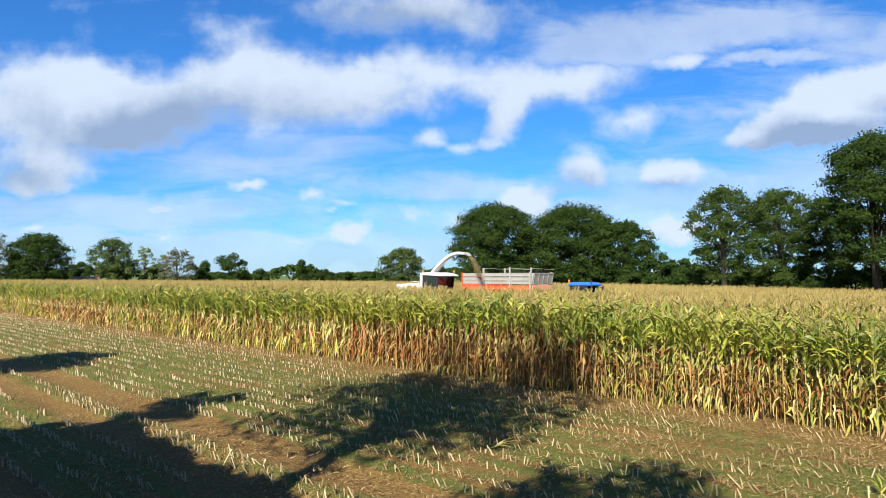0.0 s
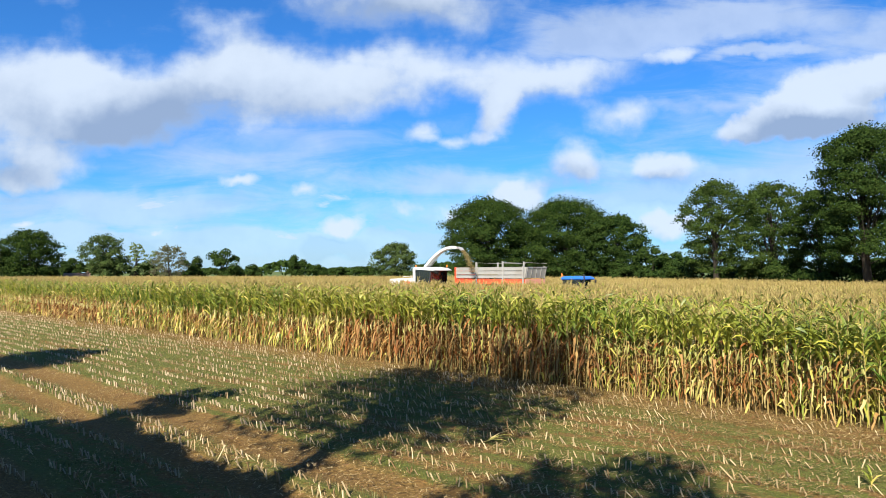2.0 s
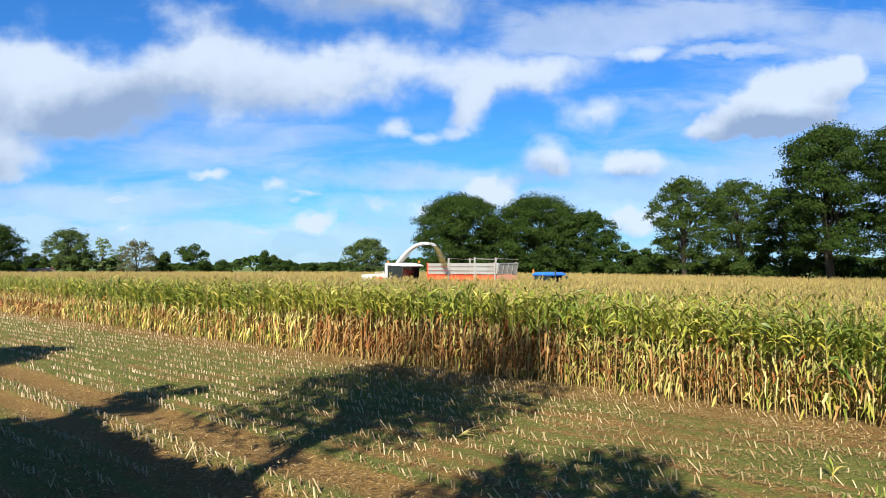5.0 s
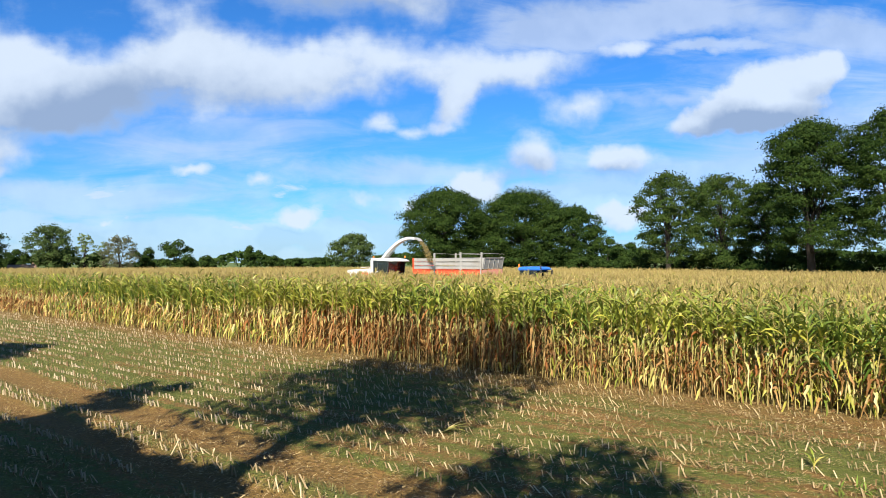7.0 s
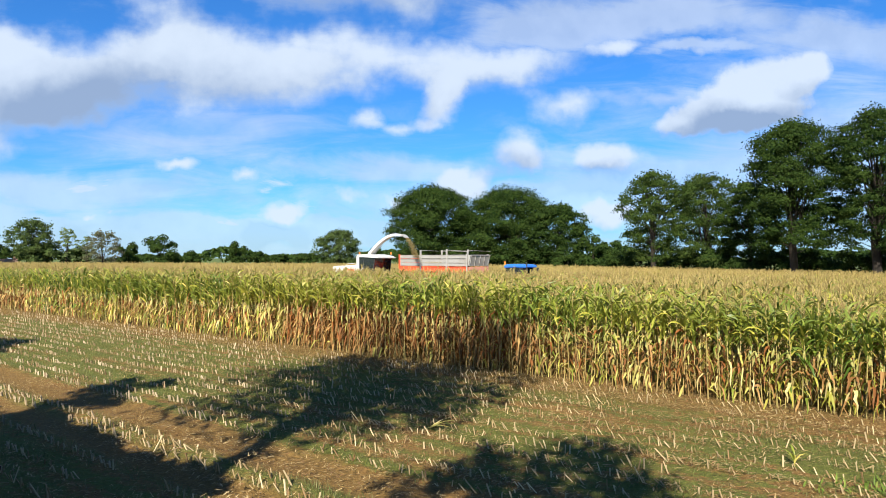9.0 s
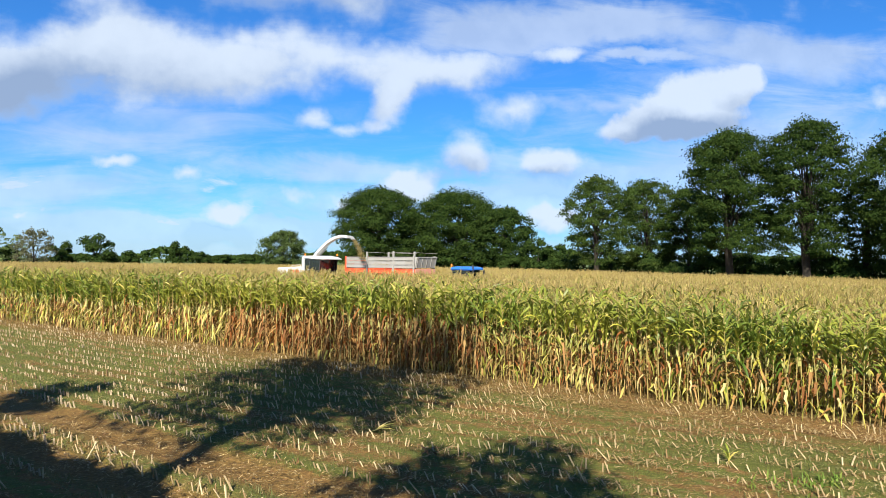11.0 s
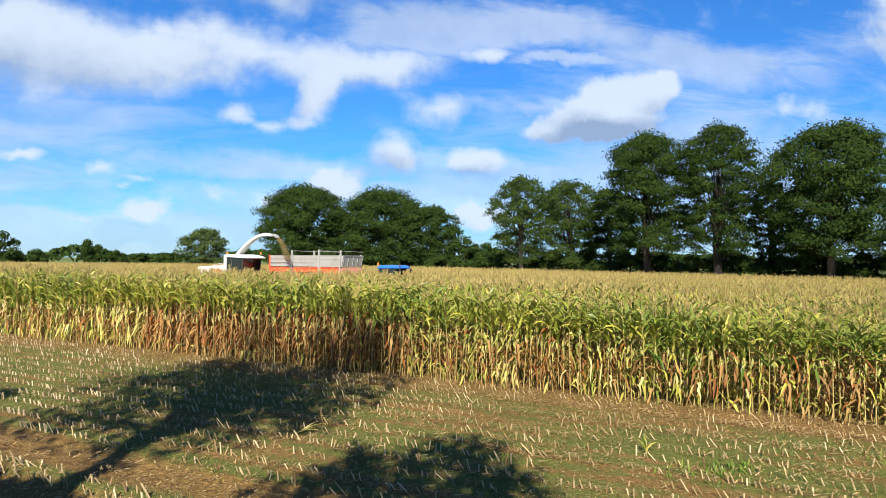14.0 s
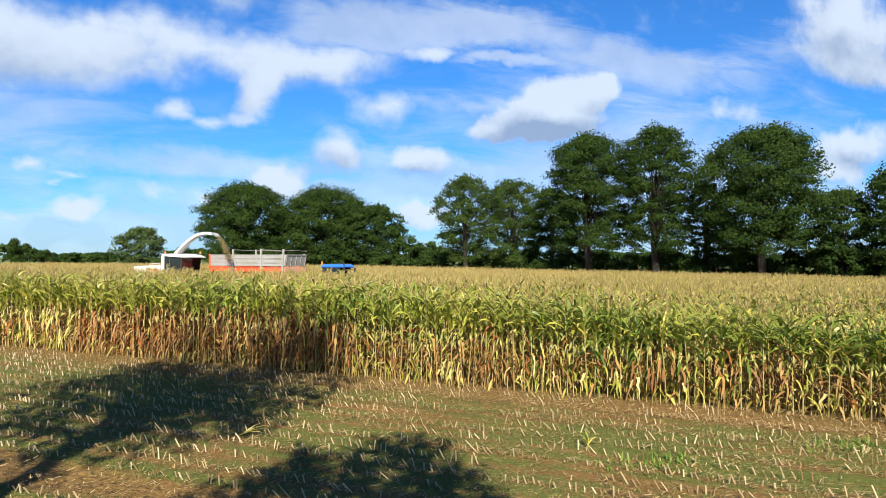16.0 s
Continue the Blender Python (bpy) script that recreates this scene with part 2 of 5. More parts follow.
def soil_material():
    """Earth with weeds between the rows, bare wheel tracks and straw litter; s is the distance across the rows."""
    m, net, bsdf, _ = material("field_soil", 0.95, 0.0, 0.15)
    where = place_of(net)
    turn = net.node("ShaderNodeMapping", vector_type="POINT")
    net.link(where, turn.inputs[0])
    turn.inputs["Rotation"].default_value = (0, 0, radians(45))
    split = net.node("ShaderNodeSeparateXYZ")
    net.link(turn.outputs[0], split.inputs[0])
    across = split.outputs[1]
    along = net.vmath("MULTIPLY", turn.outputs[0], (0.35, 1.0, 1.0))
    patch = net.noise(along, 0.55, 5.0, 0.6).outputs["Fac"]
    tuft = net.noise(where, 5.0, 6.0, 0.65).outputs["Fac"]
    grit = net.noise(where, 38.0, 5.0, 0.6).outputs["Fac"]
    wander = net.math("MULTIPLY_ADD", net.math("SUBTRACT", net.noise(along, 0.8, 3.0).outputs["Fac"], 0.5), 0.9, across)
    crumb = net.ramp(net.noise(where, 13.0, 5.0, 0.7).outputs["Fac"], 0.34, 0.66)
    earth = net.mix(net.math("MULTIPLY_ADD", crumb, 0.45, net.math("MULTIPLY", grit, 0.6)), (0.058, 0.030, 0.008, 1), (0.30, 0.174, 0.053, 1))
    earth = net.mix(net.math("MULTIPLY", net.noise(where, 1.6, 4.0).outputs["Fac"], 0.5), earth, (0.125, 0.064, 0.02, 1))
    weed = net.mix(net.math("MULTIPLY_ADD", crumb, 0.4, net.math("MULTIPLY", tuft, 0.6)), (0.036, 0.054, 0.008, 1), (0.148, 0.170, 0.031, 1))
    weed = net.mix(net.math("MULTIPLY", grit, 0.45), weed, (0.115, 0.086, 0.024, 1))
    track = 0.0
    for centre, half in ((7.05, 0.54), (5.6, 0.43), (2.8, 0.5), (1.0, 0.5)):
        gap = net.math("ABSOLUTE", net.math("SUBTRACT", wander, centre))
        track = net.math("MAXIMUM", track, net.ramp(gap, half + 0.25, half - 0.2))
    margin = net.ramp(wander, 14.0, 15.3)
    bare = net.math("MAXIMUM", track, net.math("MULTIPLY", margin, 0.85))
    # bare earth along each stubble row, weeds between the rows, sparser towards the east
    row = net.math("COSINE", net.math("MULTIPLY", net.math("SUBTRACT", wander, EDGE), 2 * math.pi / 0.667))
    east = net.ramp(split.outputs[0], -22.0, -4.0)
    cover = net.math("ADD", net.math("MULTIPLY", patch, 0.62), net.math("MULTIPLY", tuft, 0.43))
    cover = net.math("SUBTRACT", cover, net.math("MULTIPLY", row, 0.045))
    cover = net.math("SUBTRACT", cover, net.math("MULTIPLY", east, 0.04))
    cover = net.math("MULTIPLY", net.ramp(cover, 0.385, 0.525), net.math("SUBTRACT", 1.0, net.math("MULTIPLY", bare, 0.9)))
    ground = net.mix(cover, earth, weed)
    straw = net.noise(along, 30.0, 2.0, 0.5, 1.2).outputs["Fac"]
    litter = net.math("MULTIPLY", net.ramp(straw, 0.60, 0.68), net.ramp(net.noise(where, 0.9, 3.0).outputs["Fac"], 0.38, 0.62))
    ground = net.mix(net.math("MULTIPLY", litter, 0.85), ground, (0.336, 0.241, 0.0962, 1))
    far = net.ramp(net.math("ABSOLUTE", across), 150.0, 260.0)
    pasture = net.mix(patch, (0.0588, 0.0913, 0.0222, 1), (0.101, 0.124, 0.037, 1))
    net.link(net.mix(far, ground, pasture), bsdf.inputs["Base Color"])
    bump(net, bsdf, net.math("MULTIPLY_ADD", tuft, 0.55, net.math("MULTIPLY_ADD", crumb, 0.25, net.math("MULTIPLY", grit, 0.25))), 1.0, 0.07)
    return m


def bark_material():
    m, net, bsdf, _ = material("bark", 0.95, 0.0, 0.15)
    where = place_of(net)
    stretch = net.vmath("MULTIPLY", where, (6.0, 6.0, 1.0))
    ridge = net.noise(stretch, 1.0, 5.0, 0.6, 0.5).outputs["Fac"]
    net.link(net.mix(ridge, (0.012, 0.010, 0.0075, 1), (0.042, 0.035, 0.027, 1)), bsdf.inputs["Base Color"])
    bump(net, bsdf, ridge, 0.8, 0.05)
    return m


def glass_material():
    m, net, bsdf, _ = material("cab_glass", 0.08, 0.0, 0.35)
    # the dark tint stands in for the shade inside the cab
    bsdf.inputs["Base Color"].default_value = (0.03, 0.04, 0.04, 1)
    bsdf.inputs["Transmission Weight"].default_value = 0.55
    return m


M_SOIL = soil_material()
M_GREEN = leafy("maize_green_leaf", (0.065, 0.122, 0.015), (0.255, 0.300, 0.044), (0.40, 0.37, 0.052), 0.42, odd=0.80)
M_LIME = leafy("maize_yellowing_leaf", (0.22, 0.23, 0.026), (0.64, 0.54, 0.11), (0.62, 0.49, 0.20), 0.5)
M_DRY = leafy("maize_dry_leaf", (0.11, 0.042, 0.009), (0.53, 0.345, 0.115), (0.235, 0.082, 0.016), 0.7, 0.2, 0.4, 0.66)
M_STALK = leafy("maize_stalk", (0.189, 0.163, 0.043), (0.361, 0.284, 0.103), (0.31, 0.172, 0.0688), 0.5, 0.0)
M_TASSEL = leafy("maize_tassel", (0.23, 0.165, 0.060), (0.39, 0.30, 0.115), (0.33, 0.26, 0.075), 0.8, 0.2)
M_HUSK = leafy("maize_husk", (0.43, 0.361, 0.138), (0.568, 0.482, 0.241), (0.361, 0.344, 0.103), 0.6, 0.15)
M_CANOPY = leafy("maize_canopy_leaf", (0.189, 0.172, 0.0387), (0.31, 0.258, 0.0774), (0.327, 0.249, 0.086), 0.7, 0.2)
M_STUB = leafy("maize_stub", (0.24, 0.17, 0.085), (0.54, 0.44, 0.285), (0.18, 0.11, 0.05), 0.75, 0.0)
M_THIN = leafy("thin_maize_stub", (0.26, 0.185, 0.085), (0.57, 0.455, 0.26), (0.21, 0.13, 0.055), 0.75, 0.0)
M_STRAW = leafy("straw_litter", (0.28, 0.19, 0.075), (0.54, 0.41, 0.195), (0.22, 0.11, 0.042), 0.8, 0.1)
M_GRASS = leafy("weed_blade", (0.04, 0.07, 0.012), (0.12, 0.16, 0.035), (0.18, 0.175, 0.06), 0.6, 0.3)
M_FRESH = leafy("fresh_weed_leaf", (0.06, 0.12, 0.012), (0.16, 0.24, 0.03), (0.2, 0.24, 0.04), 0.6, 0.3)
M_BARK = bark_material()
M_OAK = leafy("oak_leaf", (0.011, 0.027, 0.0045), (0.025, 0.049, 0.008), (0.036, 0.06, 0.009), 0.8, 0.2, 0.3, 0.75, 0.1)
M_ASH = leafy("ash_leaf", (0.032, 0.058, 0.014), (0.058, 0.092, 0.022), (0.07, 0.095, 0.028), 0.8, 0.2, 0.3, 0.75, 0.1)
M_MID = leafy("hedgerow_oak_leaf", (0.018, 0.038, 0.006), (0.036, 0.064, 0.011), (0.05, 0.074, 0.014), 0.8, 0.2, 0.3, 0.75, 0.1)
M_PALE = leafy("poplar_leaf", (0.086, 0.129, 0.043), (0.155, 0.206, 0.0774), (0.129, 0.172, 0.0516), 0.8, 0.2, 0.3, 0.75, 0.1)
M_RUST = leafy("autumn_leaf", (0.066, 0.068, 0.034), (0.125, 0.120, 0.068), (0.085, 0.098, 0.043), 0.8, 0.2, 0.3, 0.75, 0.1)
M_WHITE = worn("white_paint", (0.50, 0.50, 0.47), (0.36, 0.304, 0.216), 0.35, 0.0, 1.2, 0.35)
M_GREY = worn("weathered_aluminium", (0.32, 0.31, 0.28), (0.20, 0.17, 0.13), 0.5, 0.25, 1.0, 0.55)
M_RED = worn("orange_red_paint", (0.64, 0.068, 0.024), (0.44, 0.128, 0.064), 0.45, 0.0, 1.2, 0.4)
M_PINK = worn("faded_red_paint", (0.496, 0.208, 0.136), (0.384, 0.264, 0.2), 0.6, 0.0, 1.4, 0.5)
M_BLUE = worn("blue_paint", (0.024, 0.136, 0.496), (0.04, 0.104, 0.28), 0.3, 0.0, 1.2, 0.3)
M_BLACK = worn("black_plastic", (0.02, 0.02, 0.0216), (0.056, 0.048, 0.04), 0.6, 0.0, 2.0, 0.5)
M_RUBBER = worn("tyre_rubber", (0.024, 0.024, 0.024), (0.112, 0.08, 0.048), 0.9, 0.0, 3.0, 0.6, 0.5)
M_YELLOW = worn("yellow_rim_paint", (0.528, 0.48, 0.4), (0.28, 0.24, 0.16), 0.5, 0.0, 2.0, 0.4)
M_AMBER = worn("amber_plastic", (0.6, 0.176, 0.024), (0.4, 0.12, 0.024), 0.25, 0.0, 2.0, 0.2)
M_GLASS = glass_material()
M_TILE = worn("clay_roof_tile", (0.288, 0.176, 0.12), (0.176, 0.136, 0.096), 0.9, 0.0, 2.0, 0.6, 0.6)
M_RENDER = worn("pale_house_render", (0.496, 0.44, 0.352), (0.36, 0.32, 0.264), 0.9, 0.0, 1.0, 0.5, 0.3)
M_CHAFF = leafy("chopped_maize", (0.15, 0.122, 0.036), (0.24, 0.185, 0.062), (0.26, 0.19, 0.07), 0.8, 0.2)


# ---- mesh helpers ----
rng = np.random.default_rng(7)
ROOT2 = 2 ** 0.5


def part(name, bm, mat, parent=None, label=""):
    """Links a bmesh as one mesh object, under a thing or a part where there is one."""
    me = bpy.data.meshes.new(name)
    bm.to_mesh(me)
    bm.free()
    for m in mat if isinstance(mat, (list, tuple)) else [mat]:
        me.materials.append(m)
    ob = new(name, me)
    ob.parent = parent
    return tagged(ob, label)


def quads_object(name, verts, quads, slots, mats, parent=None, smooth=False):
    """One mesh object from arrays of corners, four-sided faces and material slots."""
    me = bpy.data.meshes.new(name)
    n = len(quads)
    me.vertices.add(len(verts))
    me.vertices.foreach_set("co", np.asarray(verts, np.float32).ravel())
    me.loops.add(4 * n)
    me.loops.foreach_set("vertex_index", np.asarray(quads, np.int32).ravel())
    me.polygons.add(n)
    me.polygons.foreach_set("loop_start", np.arange(0, 4 * n, 4, dtype=np.int32))
    me.polygons.foreach_set("loop_total", np.full(n, 4, np.int32))
    me.polygons.foreach_set("material_index", np.asarray(slots, np.int32))
    me.polygons.foreach_set("use_smooth", np.full(n, smooth))
    for m in mats:
        me.materials.append(m)
    me.update(calc_edges=True)
    ob = new(name, me)
    ob.parent = parent
    return ob


class Soup:
    """Gathers quads with a material slot each."""

    def __init__(self):
        self.v, self.q, self.m, self.n = [], [], [], 0

    def add(self, verts, quads, slot):
        self.v.append(np.asarray(verts, float))
        self.q.append(np.asarray(quads, int) + self.n)
        self.m.append(np.full(len(quads), slot) if np.isscalar(slot) else np.asarray(slot))
        self.n += len(verts)

    def arrays(self):
        return np.concatenate(self.v), np.concatenate(self.q), np.concatenate(self.m)


def scatter(models, pick, places, turns, sizes, tall=None, lean=None):
    """Copies of the models (arrays) at the places, joined into one set of arrays."""
    vs, qs, ms, n = [], [], [], 0
    tall = np.ones(len(places)) if tall is None else tall
    for k, (v, q, m) in enumerate(models):
        at = np.flatnonzero(pick == k)
        if not len(at):
            continue
        c, s = np.cos(turns[at])[:, None], np.sin(turns[at])[:, None]
        x, y, z = (v[None, :, 0] * sizes[at, None]), (v[None, :, 1] * sizes[at, None]), v[None, :, 2] * (sizes * tall)[at, None]
        p = np.stack([x * c - y * s, x * s + y * c, np.broadcast_to(z, x.shape)], -1)
        if lean is not None:
            p[..., :2] += lean[at][:, None, :] * p[..., 2:3]
        p += places[at][:, None, :]
        vs.append(p.reshape(-1, 3))
        qs.append((q[None] + (np.arange(len(at)) * len(v))[:, None, None]).reshape(-1, 4) + n)
        ms.append(np.tile(m, len(at)))
        n += len(at) * len(v)
    return np.concatenate(vs), np.concatenate(qs), np.concatenate(ms)


def box(bm, x0, x1, y0, y1, z0, z1, bevel=0.0):
    r = bmesh.ops.create_cube(bm, size=1.0)
    bmesh.ops.scale(bm, vec=(x1 - x0, y1 - y0, z1 - z0), verts=r["verts"])
    bmesh.ops.translate(bm, vec=((x0 + x1) / 2, (y0 + y1) / 2, (z0 + z1) / 2), verts=r["verts"])
    if bevel:
        bmesh.ops.bevel(bm, geom=list({e for v in r["verts"] for e in v.link_edges}), offset=bevel, segments=2, affect="EDGES")


def a_box(*sizes, bevel=0.0):
    bm = bmesh.new()
    box(bm, *sizes, bevel=bevel)
    return bm


def tube(bm, points, radii, sides=8, flat=1.0):
    """A round bar through points, with a radius at each."""
    rings = []
    for k, p in enumerate(points):
        a, b = Vector(points[max(k - 1, 0)]), Vector(points[min(k + 1, len(points) - 1)])
        q = (b - a).to_track_quat("Z", "Y").to_matrix()
        rings.append([bm.verts.new(Vector(p) + q @ Vector((math.cos(t) * radii[k], math.sin(t) * radii[k] * flat, 0)))
                      for t in (2 * math.pi * j / sides for j in range(sides))])
    for a, b in zip(rings, rings[1:]):
        for j in range(sides):
            bm.faces.new((a[j], a[(j + 1) % sides], b[(j + 1) % sides], b[j]))
    bm.faces.new(rings[0][::-1])
    bm.faces.new(rings[-1])


def a_tube(points, radius, sides=8):
    bm = bmesh.new()
    tube(bm, points, [radius] * len(points), sides)
    return bm


def lathe(bm, profile, sides=28):
    """Turns a profile of (radius, y) about the y axis."""
    rings = [[bm.verts.new((r * math.cos(a), y, r * math.sin(a))) for a in (2 * math.pi * j / sides for j in range(sides))] for r, y in profile]
    for a, b in zip(rings, rings[1:]):
        for j in range(sides):
            bm.faces.new((a[j], b[j], b[(j + 1) % sides], a[(j + 1) % sides]))


def slab(bm, outline, y0, y1):
    """A plate with an outline of (x, z), from y0 to y1."""
    a = [bm.verts.new((x, y0, z)) for x, z in outline]
    b = [bm.verts.new((x, y1, z)) for x, z in outline]
    bm.faces.new(a)
    bm.faces.new(b[::-1])
    for k in range(len(a)):
        j = (k + 1) % len(a)
        bm.faces.new((a[j], a[k], b[k], b[j]))


def empty(name, m, label, category, group=""):
    ob = new(name)
    ob.matrix_world = m
    return tagged(ob, label, category, group)


def across_rows(w, s):
    """World x, y of a place w along the maize rows (to the south-east) and s across them."""
    return (s + w) / ROOT2, (s - w) / ROOT2


# ---- ground: one sheet to the horizon ----
TRACKS = ((7.05, 0.48), (5.6, 0.36))


def lie(x, y):
    """The ground's height: beyond the maize's edge the field falls gently away."""
    return -0.0075 * np.clip((np.asarray(x) + np.asarray(y)) / ROOT2 - EDGE, 0, 95)


def make_ground():
    w = np.concatenate([[-4000, -2000, -900, -400, -220, -150], np.arange(-112, -40, 1.0), np.arange(-40, 18, 0.3), [24, 40, 80, 160, 400, 900, 2000, 4000]])
    s = np.concatenate([[-4000, -2000, -900, -400, -160, -60, -25, -10, -4, -1, 1, 2.5], np.arange(3.2, 18, 0.2), [20, 24, 30, 60, 111.25, 220, 400, 900, 2000, 4000]])
    W, S = np.meshgrid(w, s, indexing="ij")
    X, Y = across_rows(W, S)
    Z = lie(X, Y)
    for c, half in TRACKS:
        Z -= 0.07 * np.clip(1 - ((S - c) / (half + 0.2)) ** 2, 0, 1)
    near = (W > -112) & (W < 20) & (S > 3) & (S < 18)
    lumps = np.array([noise.fractal(Vector((x * 0.9, y * 0.9, 0)), 1.0, 2.0, 3) if f else 0.0 for x, y, f in zip(X.ravel(), Y.ravel(), near.ravel())])
    Z += 0.035 * lumps.reshape(X.shape)
    nw, ns = len(w), len(s)
    i = np.arange((nw - 1) * (ns - 1))
    a = (i // (ns - 1)) * ns + i % (ns - 1)
    quads = np.stack([a, a + ns, a + ns + 1, a + 1], 1)
    ob = quads_object("ground", np.stack([X, Y, Z], -1).reshape(-1, 3), quads, np.zeros(len(quads)), [M_SOIL], smooth=True)
    tagged(ob, "brown earth of a harvested maize field with green weeds and wheel tracks", "ground", kind="structure")


make_ground()


# ---- maize ----
def blade(soup, base, turn, length, width, rise, droop, slot, segs=4, fold=True, bend=1.3, curl=0.35, crumple=0.0):
    """One leaf: it leaves the stalk at a slope and bends over; rise and droop in degrees at its root and tip."""
    t = np.linspace(0, 1, segs + 1)
    slope = np.radians(rise + (droop - rise) * t ** bend)
    step = length / segs
    r = np.concatenate([[0], np.cumsum(np.cos(slope[:-1]) * step)])
    z = np.concatenate([[0], np.cumsum(np.sin(slope[:-1]) * step)])
    half = width / 2 * np.minimum(1, 0.55 + 2.2 * t) * np.sqrt(np.clip(1.02 - t, 0.02, 1))
    c, s = math.cos(turn), math.sin(turn)
    twist = rng.normal(0, curl) * t
    mid = np.stack([r * c, r * s, z], 1) + base
    if crumple:
        mid[1:] += np.cumsum(rng.normal(0, crumple, (segs, 3)) * (1, 1, 0.5), 0)
        half = half * np.concatenate([[1], rng.uniform(0.55, 1.15, segs)])
        twist = twist + np.cumsum(rng.normal(0, 0.24, segs + 1))
    side = np.stack([-s * half * np.cos(twist), c * half * np.cos(twist), half * (0.25 + np.sin(twist))], 1)
    side2 = np.stack([s * half * np.cos(twist), -c * half * np.cos(twist), half * (0.25 - np.sin(twist))], 1)
    if fold:
        v = np.stack([mid + side, mid, mid + side2], 1).reshape(-1, 3)
        k = np.arange(segs)[:, None] * 3
        q = np.concatenate([k + [0, 1, 4, 3], k + [1, 2, 5, 4]])
    else:
        v = np.stack([mid + side, mid + side2], 1).reshape(-1, 3)
        q = np.arange(segs)[:, None] * 2 + [0, 1, 3, 2]
    soup.add(v, q, slot)


def rod(soup, points, radii, slot, sides=5, cap=False):
    p = np.asarray(points, float)
    a = np.arange(sides) * 2 * np.pi / sides
    ring = np.stack([np.cos(a), np.sin(a), 0 * a], 1)
    v = (p[:, None] + ring[None] * np.asarray(radii, float)[:, None, None]).reshape(-1, 3)
    j = np.arange(sides)
    q = np.concatenate([np.stack([k * sides + j, k * sides + (j + 1) % sides, (k + 1) * sides + (j + 1) % sides, (k + 1) * sides + j], 1) for k in range(len(p) - 1)])
    if cap and sides == 4:
        q = np.concatenate([q, [[len(v) - 4, len(v) - 3, len(v) - 2, len(v) - 1]]])
    soup.add(v, q, slot)


MAIZE_MATS = [M_GREEN, M_LIME, M_DRY, M_STALK, M_TASSEL, M_HUSK]


def tassel(soup, top, n, size=1.0):
    for k in range(n):
        a, out = rng.uniform(0, 6.28), rng.uniform(0.03, 0.17) if k else 0.01
        up = rng.uniform(0.08, 0.23) * size
        d = np.array([math.cos(a), math.sin(a), 0])
        side = np.array([-math.sin(a), math.cos(a), 0]) * 0.0065 * size
        p0, p1 = top, top + d * out + [0, 0, up]
        soup.add([p0 - side, p0 + side, p1 + side * 0.7, p1 - side * 0.7], [[0, 1, 2, 3]], 4)


def maize(kind, level):
    """A maize plant as arrays. kind: dry, lime or green lower leaves; level: 0 whole, 1 whole but plain, 2 upper half, 3 tip."""
    soup = Soup()
    h = rng.uniform(2.12, 2.34)
    low = {0: 0.0, 1: 0.0, 2: 0.9, 3: 1.6}[level]
    bend = rng.normal(0, 0.03, 2)
    if level < 3:
        rod(soup, [(bend[0] * z * z * 0.3, bend[1] * z * z * 0.3, z) for z in np.linspace(low, h, 3)], [0.014, 0.012, 0.005], 3, 5 if level == 0 else 3)
    if level < 2:
        turn = rng.uniform(0, 6.28)
        n = 25 if level == 0 else 12
        for k in range(n):
            f = (k + 0.5) / n
            z = 0.18 + (h - 0.28) * f ** 0.85
            base = np.array([bend[0] * z * z * 0.3, bend[1] * z * z * 0.3, z])
            turn += math.pi + rng.normal(0, 0.55)
            fade = f + rng.normal(0, 0.07)
            border = {"dry": 0.60, "lime": 0.58, "green": 0.40}[kind]
            if fade < border:
                slot = {"dry": 2, "lime": 1, "green": 0}[kind]
                chance = rng.random()
                if kind == "lime" and chance < 0.30 or kind == "green" and chance < 0.15:
                    slot = 2
                elif kind == "dry" and chance < 0.12 or kind == "green" and chance < 0.5:
                    slot = 1
                elif kind == "lime" and chance < 0.46:
                    slot = 0
                blade(soup, base, turn, rng.uniform(0.22, 0.75), rng.uniform(0.045, 0.105) * (1 if level == 0 else 1.3), rng.uniform(-30, 60), rng.uniform(-108, -80), slot, 5 if level == 0 else 3, level == 0, rng.uniform(0.15, 0.6), 0.55, 0.016 if level == 0 else 0.03)
            else:
                slot = 0 if rng.random() < 0.90 else 1
                blade(soup, base, turn, rng.uniform(0.5, 0.95) * (1.05 - 0.3 * f), rng.uniform(0.07, 0.115), rng.uniform(45, 74), rng.uniform(-85, 20), slot, 5 if level == 0 else 3, level == 0, rng.uniform(1.0, 2.4), 0.6, 0.012)
        for k in range(1 if kind != "green" else rng.integers(0, 2)):
            z, a = rng.uniform(0.85, 1.25), rng.uniform(0, 6.28)
            tip = np.array([math.cos(a), math.sin(a), 0])
            rod(soup, [tip * 0.01 + [0, 0, z], tip * 0.035 + [0, 0, z + 0.07], tip * 0.055 + [0, 0, z + 0.17], tip * 0.065 + [0, 0, z + 0.25]],
                [0.012, 0.028, 0.025, 0.006], 5, 5 if level == 0 else 4)
        tassel(soup, np.array([bend[0] * h * h * 0.3, bend[1] * h * h * 0.3, h]), 7 if level == 0 else 5)
    else:
        for k in range(5 if level == 2 else 2):
            z = h - (0.30 if kind == "green" else 0.16) - k * 0.15
            slot = 0 if rng.random() < (0.74 if level == 2 else 0.4) else 1
            blade(soup, np.array([0, 0, z]), rng.uniform(0, 6.28), rng.uniform(0.40, 0.70), rng.uniform(0.06, 0.095), rng.uniform(35, 68), rng.uniform(-85, 0), slot, 3 if level == 2 else 2, False, 1.5, 0.6)
        tassel(soup, np.array([0, 0, h]), 9 if level == 2 else 7, 1.2 if level == 2 else 1.5)
    return soup.arrays()


